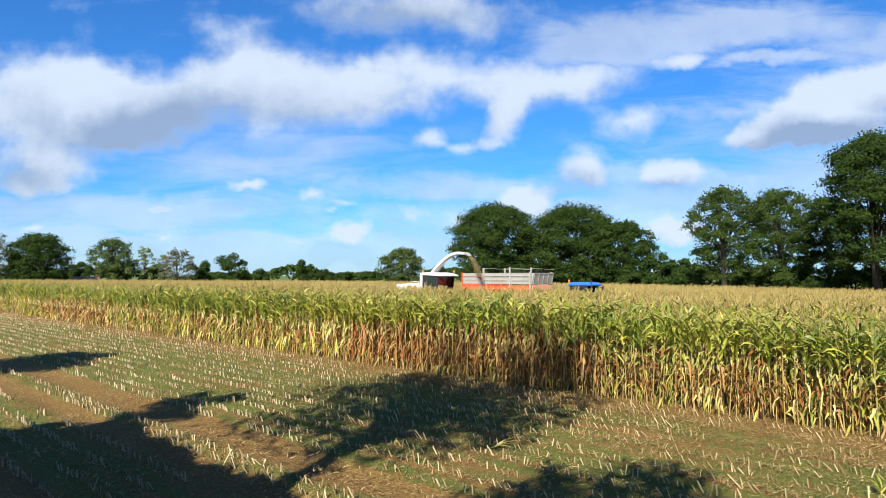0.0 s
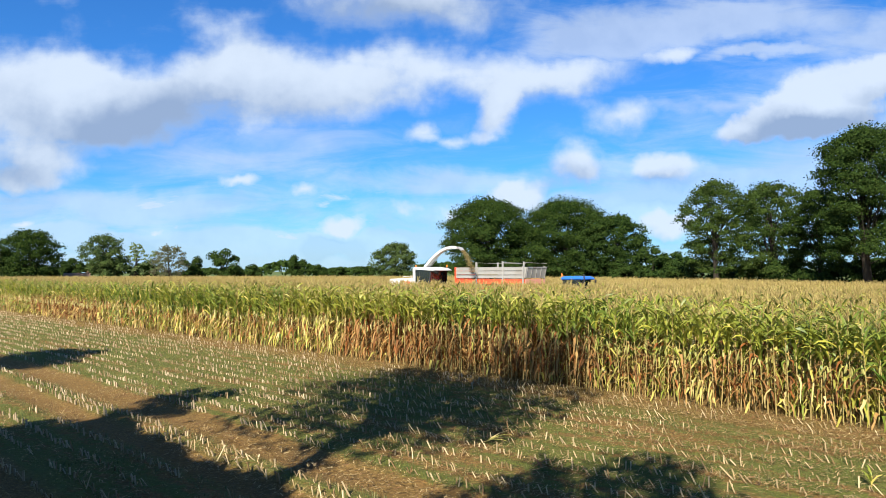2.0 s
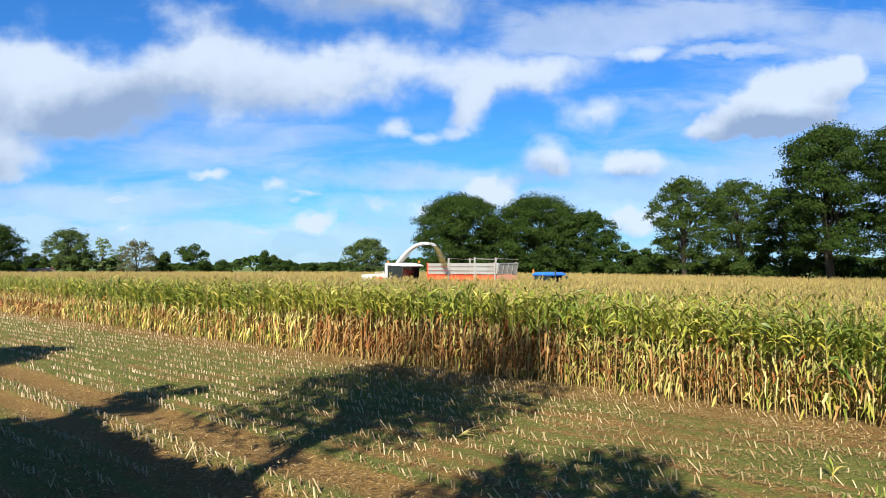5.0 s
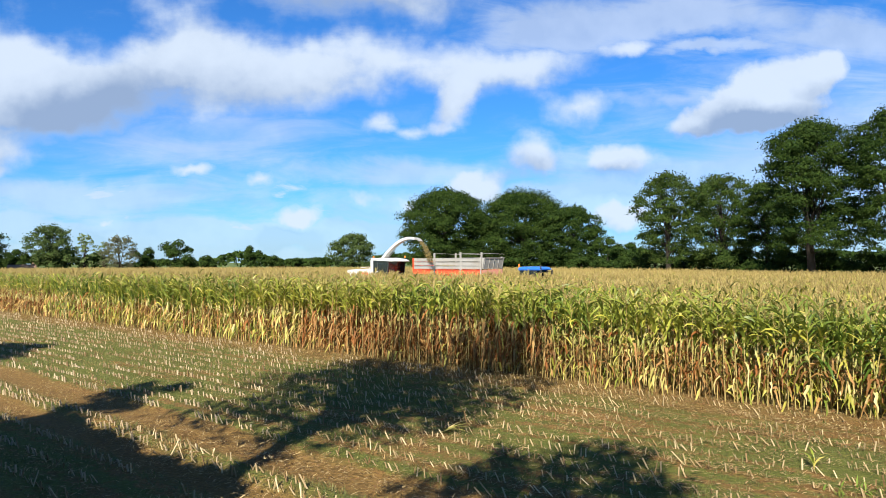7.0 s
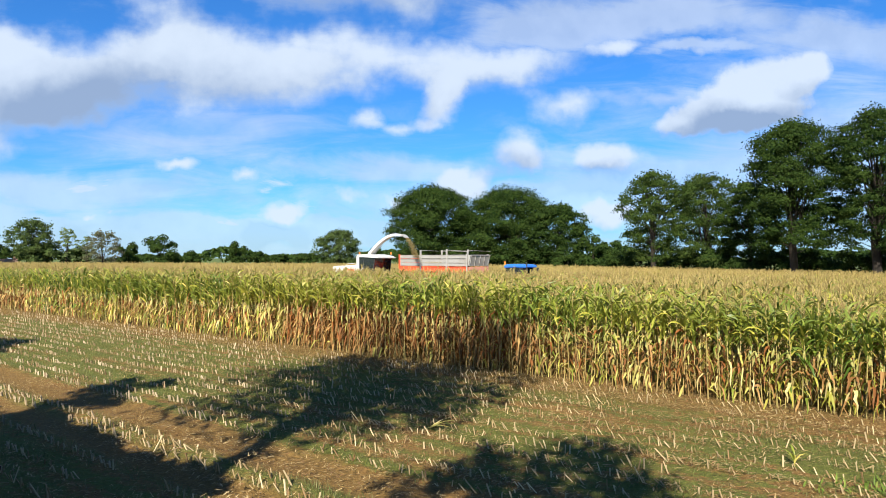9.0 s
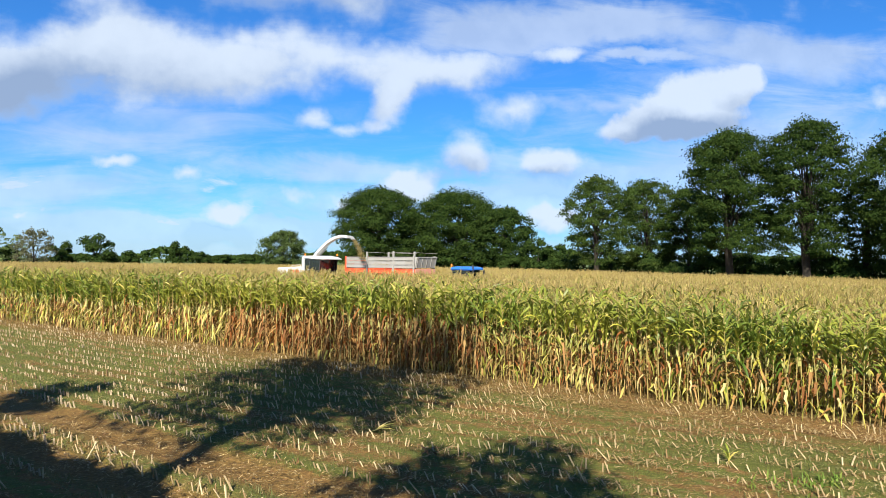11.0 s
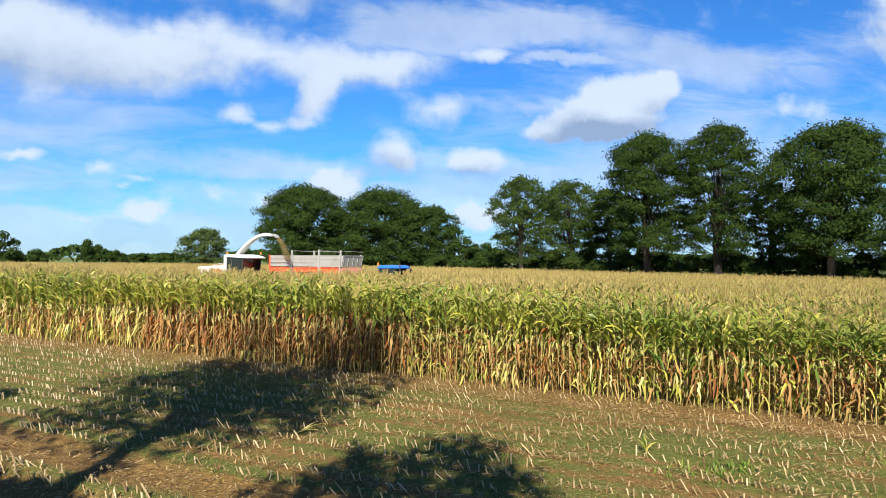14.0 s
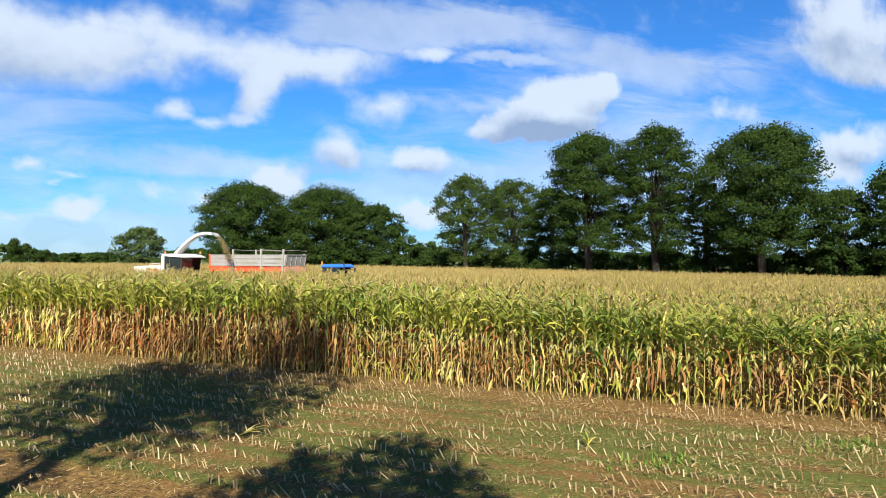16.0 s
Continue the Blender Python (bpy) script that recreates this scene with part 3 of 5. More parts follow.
KINDS = ("dry", "lime", "green")
WHOLE = {k: [maize(k, 0) for _ in range(7)] for k in KINDS}
PLAIN = {k: [maize(k, 1) for _ in range(5)] for k in KINDS}
UPPER = [maize("green", 2) for _ in range(12)]
LEAFY = [maize("lime", 2) for _ in range(12)]
TIPS = [maize("green", 3) for _ in range(12)]
# how far the field reaches from the camera, by bearing east of north
REACH = ((-50, 162), (-12, 162), (0, 156), (8, 133), (14, 127), (20, 109), (30, 92), (40, 85), (55, 80), (70, 77))


def field_reach(x, y):
    return np.interp(np.degrees(np.arctan2(x, y)), [a for a, _ in REACH], [r for _, r in REACH])


def growth(x, y):
    """The maize's height against the usual: it is shorter towards the east."""
    return np.interp(np.degrees(np.arctan2(x, y)), [-40, 8, 30, 50], [1.02, 1.02, 0.90, 0.80])


def kind_at(w, n):
    """Which lower leaves the maize has along the edge: two scorched stretches, yellowing elsewhere."""
    dry = np.clip(1.2 - np.abs((w + 15.4) / 6.3) ** 3, 0, 0.95) + np.clip(1.1 - np.abs((w + 53) / 7.0) ** 3, 0, 0.92)
    dry = np.clip(dry + 0.12 + 0.10 * np.sin(w * 0.9) + 0.22 * np.exp(-((w + 0.8) / 1.5) ** 2), 0, 0.97)
    r = rng.random(n)
    return np.where(r < dry, 0, np.where(r < dry + (1 - dry) * np.where(w < -24, 0.5, 0.75), 1, 2))


VEHICLES = ((-0.35, 51.0, 4.0), (4.45, 49.2, 3.9), (9.1, 44.55, 2.7))


def clear_of_vehicles(x, y):
    ok = np.ones(len(x), bool)
    for vx, vy, half in VEHICLES:
        along, off = ((x - vx) - (y - vy)) / ROOT2, ((x - vx) + (y - vy)) / ROOT2
        ok &= ~((np.abs(along) < half) & (np.abs(off) < 1.5))
    return ok


def lean_of(n, much=0.06):
    return rng.normal(0, much, (n, 2))


def make_maize():
    # the 300 plants of the edge that stand nearest, each a thing of its own with stalk, leaves and tassel
    singles = {}
    for k in KINDS:
        for j, (v, q, m) in enumerate(WHOLE[k]):
            meshes = {}
            for piece, slots in (("stalk", (3, 5)), ("foliage", (0, 1, 2)), ("tassel", (4,))):
                keep = np.isin(m, slots)
                used, inv = np.unique(q[keep], return_inverse=True)
                ob = quads_object(piece, v[used], inv.reshape(-1, 4), m[keep], MAIZE_MATS)
                meshes[piece] = ob.data
                bpy.data.objects.remove(ob)
            singles[k, j] = meshes
    words = {"dry": "tall maize plant with scorched brown hanging leaves and a green top",
             "lime": "tall maize plant with yellowing lower leaves and a green top",
             "green": "tall green maize plant with a brown tassel"}
    for row in range(2):
        w = np.arange(-18.5 if row == 0 else -13.0, 6.0, 0.15)
        kinds = kind_at(w, len(w))
        for a, k in zip(w, kinds):
            x, y = across_rows(a + rng.normal(0, 0.02), EDGE + 0.7 * row + rng.normal(0, 0.05))
            k = KINDS[k]
            size, tall = rng.uniform(0.93, 1.05), 1.0
            m = pose(x, y, 0, rng.normal(0, 2.5), rng.normal(0, 2.5), rng.uniform(0, 360)) @ Matrix.Diagonal((size, size, size * float(growth(x, y)), 1))
            base = empty("maize_plant", m, words[k], "maize plant", "maize plants along the cut edge")
            for piece, me in singles[k, int(rng.integers(7))].items():
                new(piece, me).parent = base
    # the rest of the rows at the edge
    soup_v, soup_q, soup_m, n = [], [], [], 0

    def put(models, pick, p, tall=None, lean=None):
        nonlocal n
        v, q, m = scatter(models, pick, p, rng.uniform(0, 6.28, len(p)), rng.uniform(0.93, 1.06, len(p)), tall, lean)
        soup_v.append(v), soup_q.append(q + n), soup_m.append(m)
        n += len(v)

    for row in range(4):
        ends = (-88, {0: -18.5, 1: -13.0}.get(row, 7.0))
        w = np.arange(*ends, 0.15 if row < 3 else 0.2)
        s = EDGE + 0.7 * row + rng.normal(0, 0.05, len(w))
        x, y = across_rows(w, s)
        kinds = kind_at(w, len(w))
        p = np.stack([x, y, 0 * x], 1)
        near = (w > -38) & (row < 2)
        for k, word in enumerate(KINDS):
            for sel, models in ((near, WHOLE), (~near, PLAIN)):
                at = np.flatnonzero((kinds == k) & sel)
                if len(at):
                    put(models[word], rng.integers(0, len(models[word]), len(at)), p[at], growth(p[at][:, 0], p[at][:, 1]), lean_of(len(at)))
    ob = quads_object("maize_edge", np.concatenate(soup_v), np.concatenate(soup_q), np.concatenate(soup_m), MAIZE_MATS)
    tagged(ob, "ripening maize rows with green tops and yellow and brown lower leaves", "maize crop", kind="stuff")
    # the field behind: upper halves first, then tips alone
    soup_v, soup_q, soup_m, n = [], [], [], 0
    for near, far, gap, models in ((0, 50, 0.235, UPPER), (50, 85, 0.38, TIPS), (85, 175, 0.9, TIPS)):
        w, s = np.meshgrid(np.arange(-150, 60, gap), np.arange(EDGE + 2.8, 165, 0.7))
        w, s = w.ravel() + rng.normal(0, gap * 0.3, w.size), s.ravel() + rng.normal(0, 0.07, s.size)
        x, y = across_rows(w, s)
        r, b = np.hypot(x, y), np.degrees(np.arctan2(x, y))
        ok = (r >= near) & (r < far) & (r < field_reach(x, y)) & (b > -36) & (b < 57) & clear_of_vehicles(x, y)
        x, y = x[ok], y[ok]
        swell = np.array([noise.noise(Vector((a * 0.12, c * 0.12, 3))) for a, c in zip(x, y)])
        depth = (x + y) / ROOT2 - EDGE
        pick = rng.integers(0, 12, len(x)) + (12 * (depth < rng.uniform(2, 17, len(x))) if models is UPPER else 0)
        put(models + LEAFY, pick, np.stack([x, y, lie(x, y)], 1), (1.01 + 0.05 * swell + rng.normal(0, 0.025, len(x))) * growth(x, y), lean_of(len(x)))
    v, q, m = np.concatenate(soup_v), np.concatenate(soup_q), np.concatenate(soup_m)
    field = quads_object("maize_field", v, q, m, MAIZE_MATS)
    tagged(field, "wide standing maize crop with brown tassels above yellow-green leaves", "maize crop", kind="stuff")
    # the closed layer of leaves below the tassels, farther in
    w, s = np.arange(-152, 62, 1.6), np.arange(EDGE + 5, 166, 1.6)
    W, S = np.meshgrid(w, s, indexing="ij")
    X, Y = across_rows(W, S)
    Z = lie(X, Y) + (1.62 + 0.14 * rng.random(X.shape)) * growth(X, Y)
    i = np.arange((len(w) - 1) * (len(s) - 1))
    a = (i // (len(s) - 1)) * len(s) + i % (len(s) - 1)
    quads = np.stack([a, a + len(s), a + len(s) + 1, a + 1], 1)
    verts = np.stack([X, Y, Z], -1).reshape(-1, 3)
    mid = verts[quads].mean(1)
    r, b = np.hypot(mid[:, 0], mid[:, 1]), np.degrees(np.arctan2(mid[:, 0], mid[:, 1]))
    wide = np.ones(len(mid), bool)
    for dx in (-2, 0, 2):
        for dy in (-2, 0, 2):
            wide &= clear_of_vehicles(mid[:, 0] + dx, mid[:, 1] + dy)
    ok = (r < field_reach(mid[:, 0], mid[:, 1]) - 1) & (b > -37) & (b < 58) & wide & (r > 30)
    layer = quads_object("maize_leaf_layer", verts, quads[ok], np.zeros(ok.sum()), [M_CANOPY])
    tagged(layer, "dense yellow-green maize leaves under the tassels", "maize crop", kind="stuff")


make_maize()


# ---- stubble, litter and weeds ----
STUB_ROWS = [EDGE - 0.667 * k for k in range(1, 13)] + [7.72, 6.3, 6.0, 5.0, 4.4, 3.8, 3.2]


def single_stubs(models, places):
    """The stubs that stand nearest, each a thing of its own."""
    meshes = []
    for arrays in models:
        ob = quads_object("maize_stub", *arrays, [M_STUB])
        meshes.append(ob.data)
        bpy.data.objects.remove(ob)
    for x, y, z in places:
        ob = new("maize_stub", meshes[int(rng.integers(len(meshes)))])
        size = rng.uniform(0.9, 1.25)
        ob.matrix_world = pose(x, y, z, rng.normal(-3, 5), rng.normal(-8, 6)) @ pose(0, 0, 0, 0, 0, rng.uniform(0, 360)) @ Matrix.Scale(size, 4)
        tagged(ob, "pale cut maize stub standing in the earth", "stub", "stubs in the cut rows")


def make_stubble():
    models = []
    for _ in range(10):
        soup = Soup()
        h = rng.uniform(0.08, 0.16)
        tip = rng.normal(0, 0.010, 2)
        rod(soup, [(0, 0, -0.03), (tip[0] * 0.4, tip[1] * 0.4, h * 0.45), (tip[0], tip[1], h)], [0.018, 0.0148, 0.0155], 0, 4, True)
        for _ in range(int(rng.integers(0, 3))):   # a torn leaf sheath that clings to the stub
            blade(soup, np.array([0, 0, h * rng.uniform(0.2, 0.7)]), rng.uniform(0, 6.28), rng.uniform(0.05, 0.13), rng.uniform(0.015, 0.03), rng.uniform(20, 80), rng.uniform(-100, 0), 0, 2, False)
        models.append(soup.arrays())
    place = []
    for s in STUB_ROWS:
        w = np.arange(-90, 10, 0.125)
        w = w + rng.normal(0, 0.03, len(w))
        run = np.array([noise.noise(Vector((a * 0.45, s * 3.1, 5.0))) for a in w])
        w = w[(run > -0.26) & (rng.random(len(w)) < 0.85)]
        x, y = across_rows(w, s + rng.normal(0, 0.028, len(w)))
        place.append(np.stack([x, y, 0 * x], 1))
    p = np.concatenate(place)
    p = p[np.hypot(p[:, 0], p[:, 1]) > 6]
    w = (p[:, 0] - p[:, 1]) / ROOT2
    frail = np.clip((w + 16) / 6, 0, 1) > rng.random(len(p))
    for sort, size, tall, slant, spread, mats in ((~frail, 1.0, 1.0, 0.13, 0.10, [M_STUB]), (frail, 0.78, 1.5, 0.28, 0.30, [M_THIN])):
        q = p[sort]
        if mats == [M_STUB]:
            far = np.hypot(q[:, 0], q[:, 1])
            close = (np.degrees(np.arctan2(q[:, 0], q[:, 1])) > -33) & (far <= np.sort(far[np.degrees(np.arctan2(q[:, 0], q[:, 1])) > -33])[280])
            single_stubs(models, q[close])
            q = q[~close]
        lean = rng.normal(0, spread, (len(q), 2)) + np.array([-1.0, 0.35]) * slant
        arrays = scatter(models, rng.integers(0, 10, len(q)), q, rng.uniform(0, 6.28, len(q)), size * rng.uniform(0.8, 1.2, len(q)), tall * rng.uniform(0.7, 1.15, len(q)), lean)
        ob = quads_object("stubble", *arrays, mats)
        tagged(ob, "rows of pale cut maize stubs standing in the earth" if mats == [M_STUB] else "thin leaning cut maize stubs among dry litter", "stubble", kind="stuff")


def make_litter():
    models = []
    for _ in range(12):
        soup = Soup()
        blade(soup, np.array([0, 0, rng.uniform(0.01, 0.04)]), 0.0, rng.uniform(0.05, 0.145), rng.uniform(0.014, 0.03), rng.uniform(0, 35), rng.uniform(-25, 0), 0, 2, False)
        models.append(soup.arrays())
    n = 90000
    w, s = -60 + 70 * rng.random(n) ** 0.7, rng.uniform(3.5, 16.5, n)
    keep = np.array([noise.noise(Vector((a * 0.35, b * 0.9, 9.0))) for a, b in zip(w, s)]) + 0.5 * (s > 13.6) + 0.22 * (w > -13) - 0.22 * (s < 9) * (w < -6) > rng.uniform(-0.35, 0.55, n)
    pull = np.clip((w + 18) / 8, 0, 0.75)
    near_row = EDGE - 1.33 * np.round((EDGE - s) / 1.33) + rng.normal(0, 0.16, n)
    s = s + (near_row - s) * pull * (rng.random(n) < 0.7)
    x, y = across_rows(w[keep], s[keep])
    p = np.stack([x, y, 0.01 + 0 * x], 1)
    v, q, m = scatter(models, rng.integers(0, 12, len(p)), p, rng.normal(-0.785, 0.9, len(p)), rng.uniform(0.6, 1.3, len(p)))
    tagged(quads_object("straw_litter", v, q, m, [M_STRAW]), "dry maize leaves and straw scattered on the ground", "litter", kind="stuff")


def make_weeds():
    models = []
    for _ in range(10):
        soup = Soup()
        for _ in range(5):
            off = np.array([*rng.normal(0, 0.05, 2), -0.01])
            blade(soup, off, rng.uniform(0, 6.28), rng.uniform(0.05, 0.13), rng.uniform(0.008, 0.022), rng.uniform(25, 70), rng.uniform(-40, 30), 0, 1, False)
        models.append(soup.arrays())
    n = 32000
    w, s = -48 + 58 * rng.random(n) ** 0.6, rng.uniform(3.4, 16.0, n)
    keep = np.array([noise.noise(Vector((a * 0.3, b * 0.7, 2.0))) for a, b in zip(w, s)]) > rng.uniform(-0.55, 0.4, n)
    for c, half in TRACKS:
        keep &= np.abs(s - c) > half
    keep &= (s < 14.3) | (rng.random(n) < 0.25)
    x, y = across_rows(w[keep], s[keep])
    p = np.stack([x, y, 0 * x], 1)
    v, q, m = scatter(models, rng.integers(0, 10, len(p)), p, rng.uniform(0, 6.28, len(p)), rng.uniform(0.6, 1.3, len(p)))
    tagged(quads_object("weeds", v, q, m, [M_GRASS]), "low green weeds and grass between the stubble rows", "weeds", kind="stuff")


def make_flakes():
    """Short torn pieces of leaf and stalk between the rows."""
    models = []
    for _ in range(12):
        soup = Soup()
        blade(soup, np.array([0, 0, rng.uniform(0.005, 0.03)]), 0.0, rng.uniform(0.03, 0.09), rng.uniform(0.014, 0.034), rng.uniform(-10, 45), rng.uniform(-45, 20), 0, 1, False)
        models.append(soup.arrays())
    n = 90000
    w, s = -40 + 50 * rng.random(n) ** 0.6, rng.uniform(3.5, 16.3, n)
    thick = np.array([noise.fractal(Vector((a * 0.5, b * 1.3, 4.0)), 1.0, 2.0, 3) for a, b in zip(w, s)])
    keep = thick + 0.25 * (s > 13.8) + 0.05 * (w > -14) > rng.uniform(-0.3, 0.8, n)
    x, y = across_rows(w[keep], s[keep])
    p = np.stack([x, y, 0.005 + 0 * x], 1)
    v, q, m = scatter(models, rng.integers(0, 12, len(p)), p, rng.uniform(0, 6.28, len(p)), rng.uniform(0.6, 1.4, len(p)))
    tagged(quads_object("leaf_flakes", v, q, m, [M_STRAW]), "short torn pieces of dry maize leaf on the ground", "litter", kind="stuff")


make_stubble()
make_litter()
make_flakes()
make_weeds()


# ---- trees ----
def tree(name, bearing, dist, height, width, label, leaf=None, clear=0.12, lobes=22, leaves=260, leaf_size=0.34, airy=0.0, seed=0, at=None, stout=1.0, group=""):
    """A broad-leaved tree: trunk with limbs, and a crown of leaf sprays gathered in uneven boughs."""
    r = np.random.default_rng(seed + 11)
    x, y = at if at else (dist * math.sin(radians(bearing)), dist * math.cos(radians(bearing)))
    height = height - float(lie(x, y))
    ob = empty(name, pose(x, y, float(lie(x, y))), label, "shrub" if "shrub" in name or "hedge" in name else "tree", group)
    base, top = height * clear, height
    mid, half_h, half_w = (base + top) / 2, (top - base) / 2, width / 2
    centres = []
    for k in range(lobes):
        f = (k + r.uniform(0.2, 0.8)) / lobes
        z = -0.95 + 1.83 * f
        out = math.sqrt(max(0.05, 1 - abs(z if z > 0 else z * 0.75) ** 1.9)) * r.uniform(0.55, 0.95)
        a = k * 2.39996 + r.normal(0, 0.4)
        size = r.uniform(0.26, 0.42) * (1.0 if lobes > 10 else 1.2)
        centres.append((out * half_w * math.cos(a) * (1 - 0.35 * size), out * half_w * math.sin(a) * (1 - 0.35 * size), mid + z * half_h * (1 - 0.42 * size), size))
    for k in range(6 if lobes > 15 else 2):
        f = 0.12 + 0.13 * k if lobes > 15 else 0.35 + 0.3 * k
        centres.append((r.normal(0, 0.1) * half_w, r.normal(0, 0.1) * half_w, base + (top - base) * f, 0.46))
    soup = Soup()
    rod(soup, [(0, 0, -0.3), (0.05, 0, height * 0.06), (r.normal(0, 0.15), r.normal(0, 0.15), height * 0.35), (r.normal(0, 0.3), r.normal(0, 0.3), height * 0.72)],
        [height * q * stout for q in (0.034, 0.024, 0.018, 0.005)], 0, 8)
    for cx, cy, cz, size in centres:
        z0 = min(cz * 0.85, height * r.uniform(max(0.18, clear * 0.92), max(0.55, clear + 0.1)))
        rod(soup, [(0, 0, z0), (cx * 0.45, cy * 0.45, z0 + (cz - z0) * 0.6), (cx * 0.95, cy * 0.95, cz)], [height * 0.010, height * 0.006, height * 0.002], 0, 4)
    v, q, m = soup.arrays()
    quads_object("trunk", v, q, m, [M_BARK], ob, True)
    points, normals = [], []
    for cx, cy, cz, size in centres:
        n = int((3.3 if lobes > 15 else 2.3) * leaves * (size / 0.35) ** 2)
        d = r.normal(size=(n, 3))
        d /= np.linalg.norm(d, axis=1)[:, None]
        d[:, 2] = np.where(d[:, 2] < -0.35, -d[:, 2] * 0.5, d[:, 2])
        sprays = r.normal(size=(9, 3))
        sprays /= np.linalg.norm(sprays, axis=1)[:, None]
        swell = 0.74 + 0.34 * np.max(d @ sprays.T, 1) ** 3 + r.normal(0, 0.035 + airy * 0.15, n)
        shell = swell * (1 - 0.6 * r.random(n) ** 2.0)
        p = d * shell[:, None] * size * np.array([half_w, half_w, min(half_h, half_w * 1.15)]) + (cx, cy, cz)
        points.append(p)
        normals.append(d)
    p, d = np.concatenate(points), np.concatenate(normals)
    keep = r.random(len(p)) > airy * 0.5
    p, d = p[keep], d[keep]
    n = len(p)
    d = d + r.normal(0, 0.38, d.shape)
    d /= np.linalg.norm(d, axis=1)[:, None]
    u = np.cross(d, r.normal(size=(n, 3)))
    u /= np.linalg.norm(u, axis=1)[:, None]
    w = np.cross(d, u)
    big = (0.54 if lobes > 15 else 0.58) * leaf_size * r.uniform(0.55, 1.3, n)[:, None]
    corners = np.stack([p - u * big * 0.85, p - w * big * 0.68 + d * big * 0.1, p + u * big * 0.85, p + w * big * 0.68 - d * big * 0.12], 1)
    quads_object("crown", corners.reshape(-1, 3), np.arange(4 * n).reshape(-1, 4), np.zeros(n), [leaf or M_OAK], ob)
    return ob


def crowned_tree(name, bearing, dist, height, width, label, leaf, clear, clumps, leaf_size, airy, seed, group="", lean=0.0):
    """A full-grown hedgerow tree: a domed crown of many small flattened leaf clumps on limbs, with gaps between them."""
    r = np.random.default_rng(seed + 500)
    x, y = dist * math.sin(radians(bearing)), dist * math.cos(radians(bearing))
    height = height - float(lie(x, y))
    ob = empty(name, pose(x, y, float(lie(x, y))), label, "tree", group)
    half_w, base = width / 2, height * clear
    knee = base + (height - base) * 0.42            # where the crown is widest
    a = np.arange(clumps) * 2.39996 + r.normal(0, 0.35, clumps)
    f = (np.arange(clumps) + r.uniform(0, 1, clumps)) / clumps
    v = -0.72 + 1.68 * f                            # -1 foot of the crown, 1 its top
    ring = np.where(v > 0, np.sqrt(np.clip(1 - np.abs(v) ** 2.5, 0.02, 1)), 0.62 + 0.38 * (1 + v))
    size = half_w * r.uniform(0.19, 0.33, clumps)
    depth = r.uniform(0.2, 1.0, clumps) ** 0.4 * (1 + 0.07 * np.sin(3 * a + seed))
    out = np.maximum(half_w * 1.06 * ring * depth - size * 0.5, 0)
    z = knee + np.where(v > 0, v * (height - knee - size * 0.45), v * (knee - base) / 0.72) + r.normal(0, 0.02 * height, clumps) * (v < 0)
    c = np.stack([out * np.cos(a) + lean * (z - base), out * np.sin(a), z], 1)
    core = np.linspace(base + 0.12 * (height - base), height * 0.86, 9)
    c = np.concatenate([c, np.stack([r.normal(0, 0.22, 9) * half_w + lean * (core - base), r.normal(0, 0.22, 9) * half_w, core], 1)])
    size = np.concatenate([size, half_w * r.uniform(0.26, 0.36, 9)])
    soup = Soup()
    sway = r.normal(0, 0.2, (2, 2))
    rod(soup, [(0, 0, -0.3), (0.05, 0, height * 0.05), (*sway[0], height * 0.32), (*(sway[1] * 2), height * 0.75)], [height * q for q in (0.036, 0.025, 0.019, 0.005)], 0, 8)
    for (cx, cy, cz), reach in list(zip(c, size))[::3]:
        z0 = min(cz * 0.8, height * r.uniform(max(0.16, clear * 0.8), 0.6))
        rod(soup, [(0, 0, z0), (cx * 0.45, cy * 0.45, z0 + (cz - z0) * 0.62), (cx, cy, cz - 0.2 * reach)], [height * 0.007, height * 0.004, height * 0.0015], 0, 4)
    tv, tq, tm = soup.arrays()
    quads_object("trunk", tv, tq, tm, [M_BARK], ob, True)
    count = (size ** 2 * 2.1 / leaf_size ** 2 * (1 - airy)).astype(int)
    which = np.repeat(np.arange(len(c)), count)
    n = len(which)
    d = r.normal(size=(n, 3))
    d /= np.linalg.norm(d, axis=1)[:, None]
    d[:, 2] = np.where(d[:, 2] < -0.3, -d[:, 2] * 0.6, d[:, 2])
    twig = r.normal(size=(len(c), 7, 3))
    twig /= np.linalg.norm(twig, axis=2)[..., None]
    swell = 0.66 + 0.42 * np.max(np.einsum("nk,njk->nj", d, twig[which]), 1) ** 3 + r.normal(0, 0.06 + airy * 0.2, n)
    shell = swell * (1 - 0.65 * r.random(n) ** 1.8)
    p = c[which] + d * (shell * size[which])[:, None] * (1.0, 1.0, 0.84)
    d = d + r.normal(0, 0.42, d.shape)
    d /= np.linalg.norm(d, axis=1)[:, None]
    u = np.cross(d, r.normal(size=(n, 3)))
    u /= np.linalg.norm(u, axis=1)[:, None]
    w = np.cross(d, u)
    big = leaf_size * r.uniform(0.55, 1.35, n)[:, None]
    corners = np.stack([p - u * big, p - w * big * 0.7 + d * big * 0.12, p + u * big, p + w * big * 0.7 - d * big * 0.14], 1)
    quads_object("crown", corners.reshape(-1, 3), np.arange(4 * n).reshape(-1, 4), np.zeros(n), [leaf], ob)
    return ob


OAK = "broad dark green oak in full leaf behind the maize"
TALL = "tall dark green hedgerow oak with a rounded crown"
BEYOND = "trees beyond the maize"
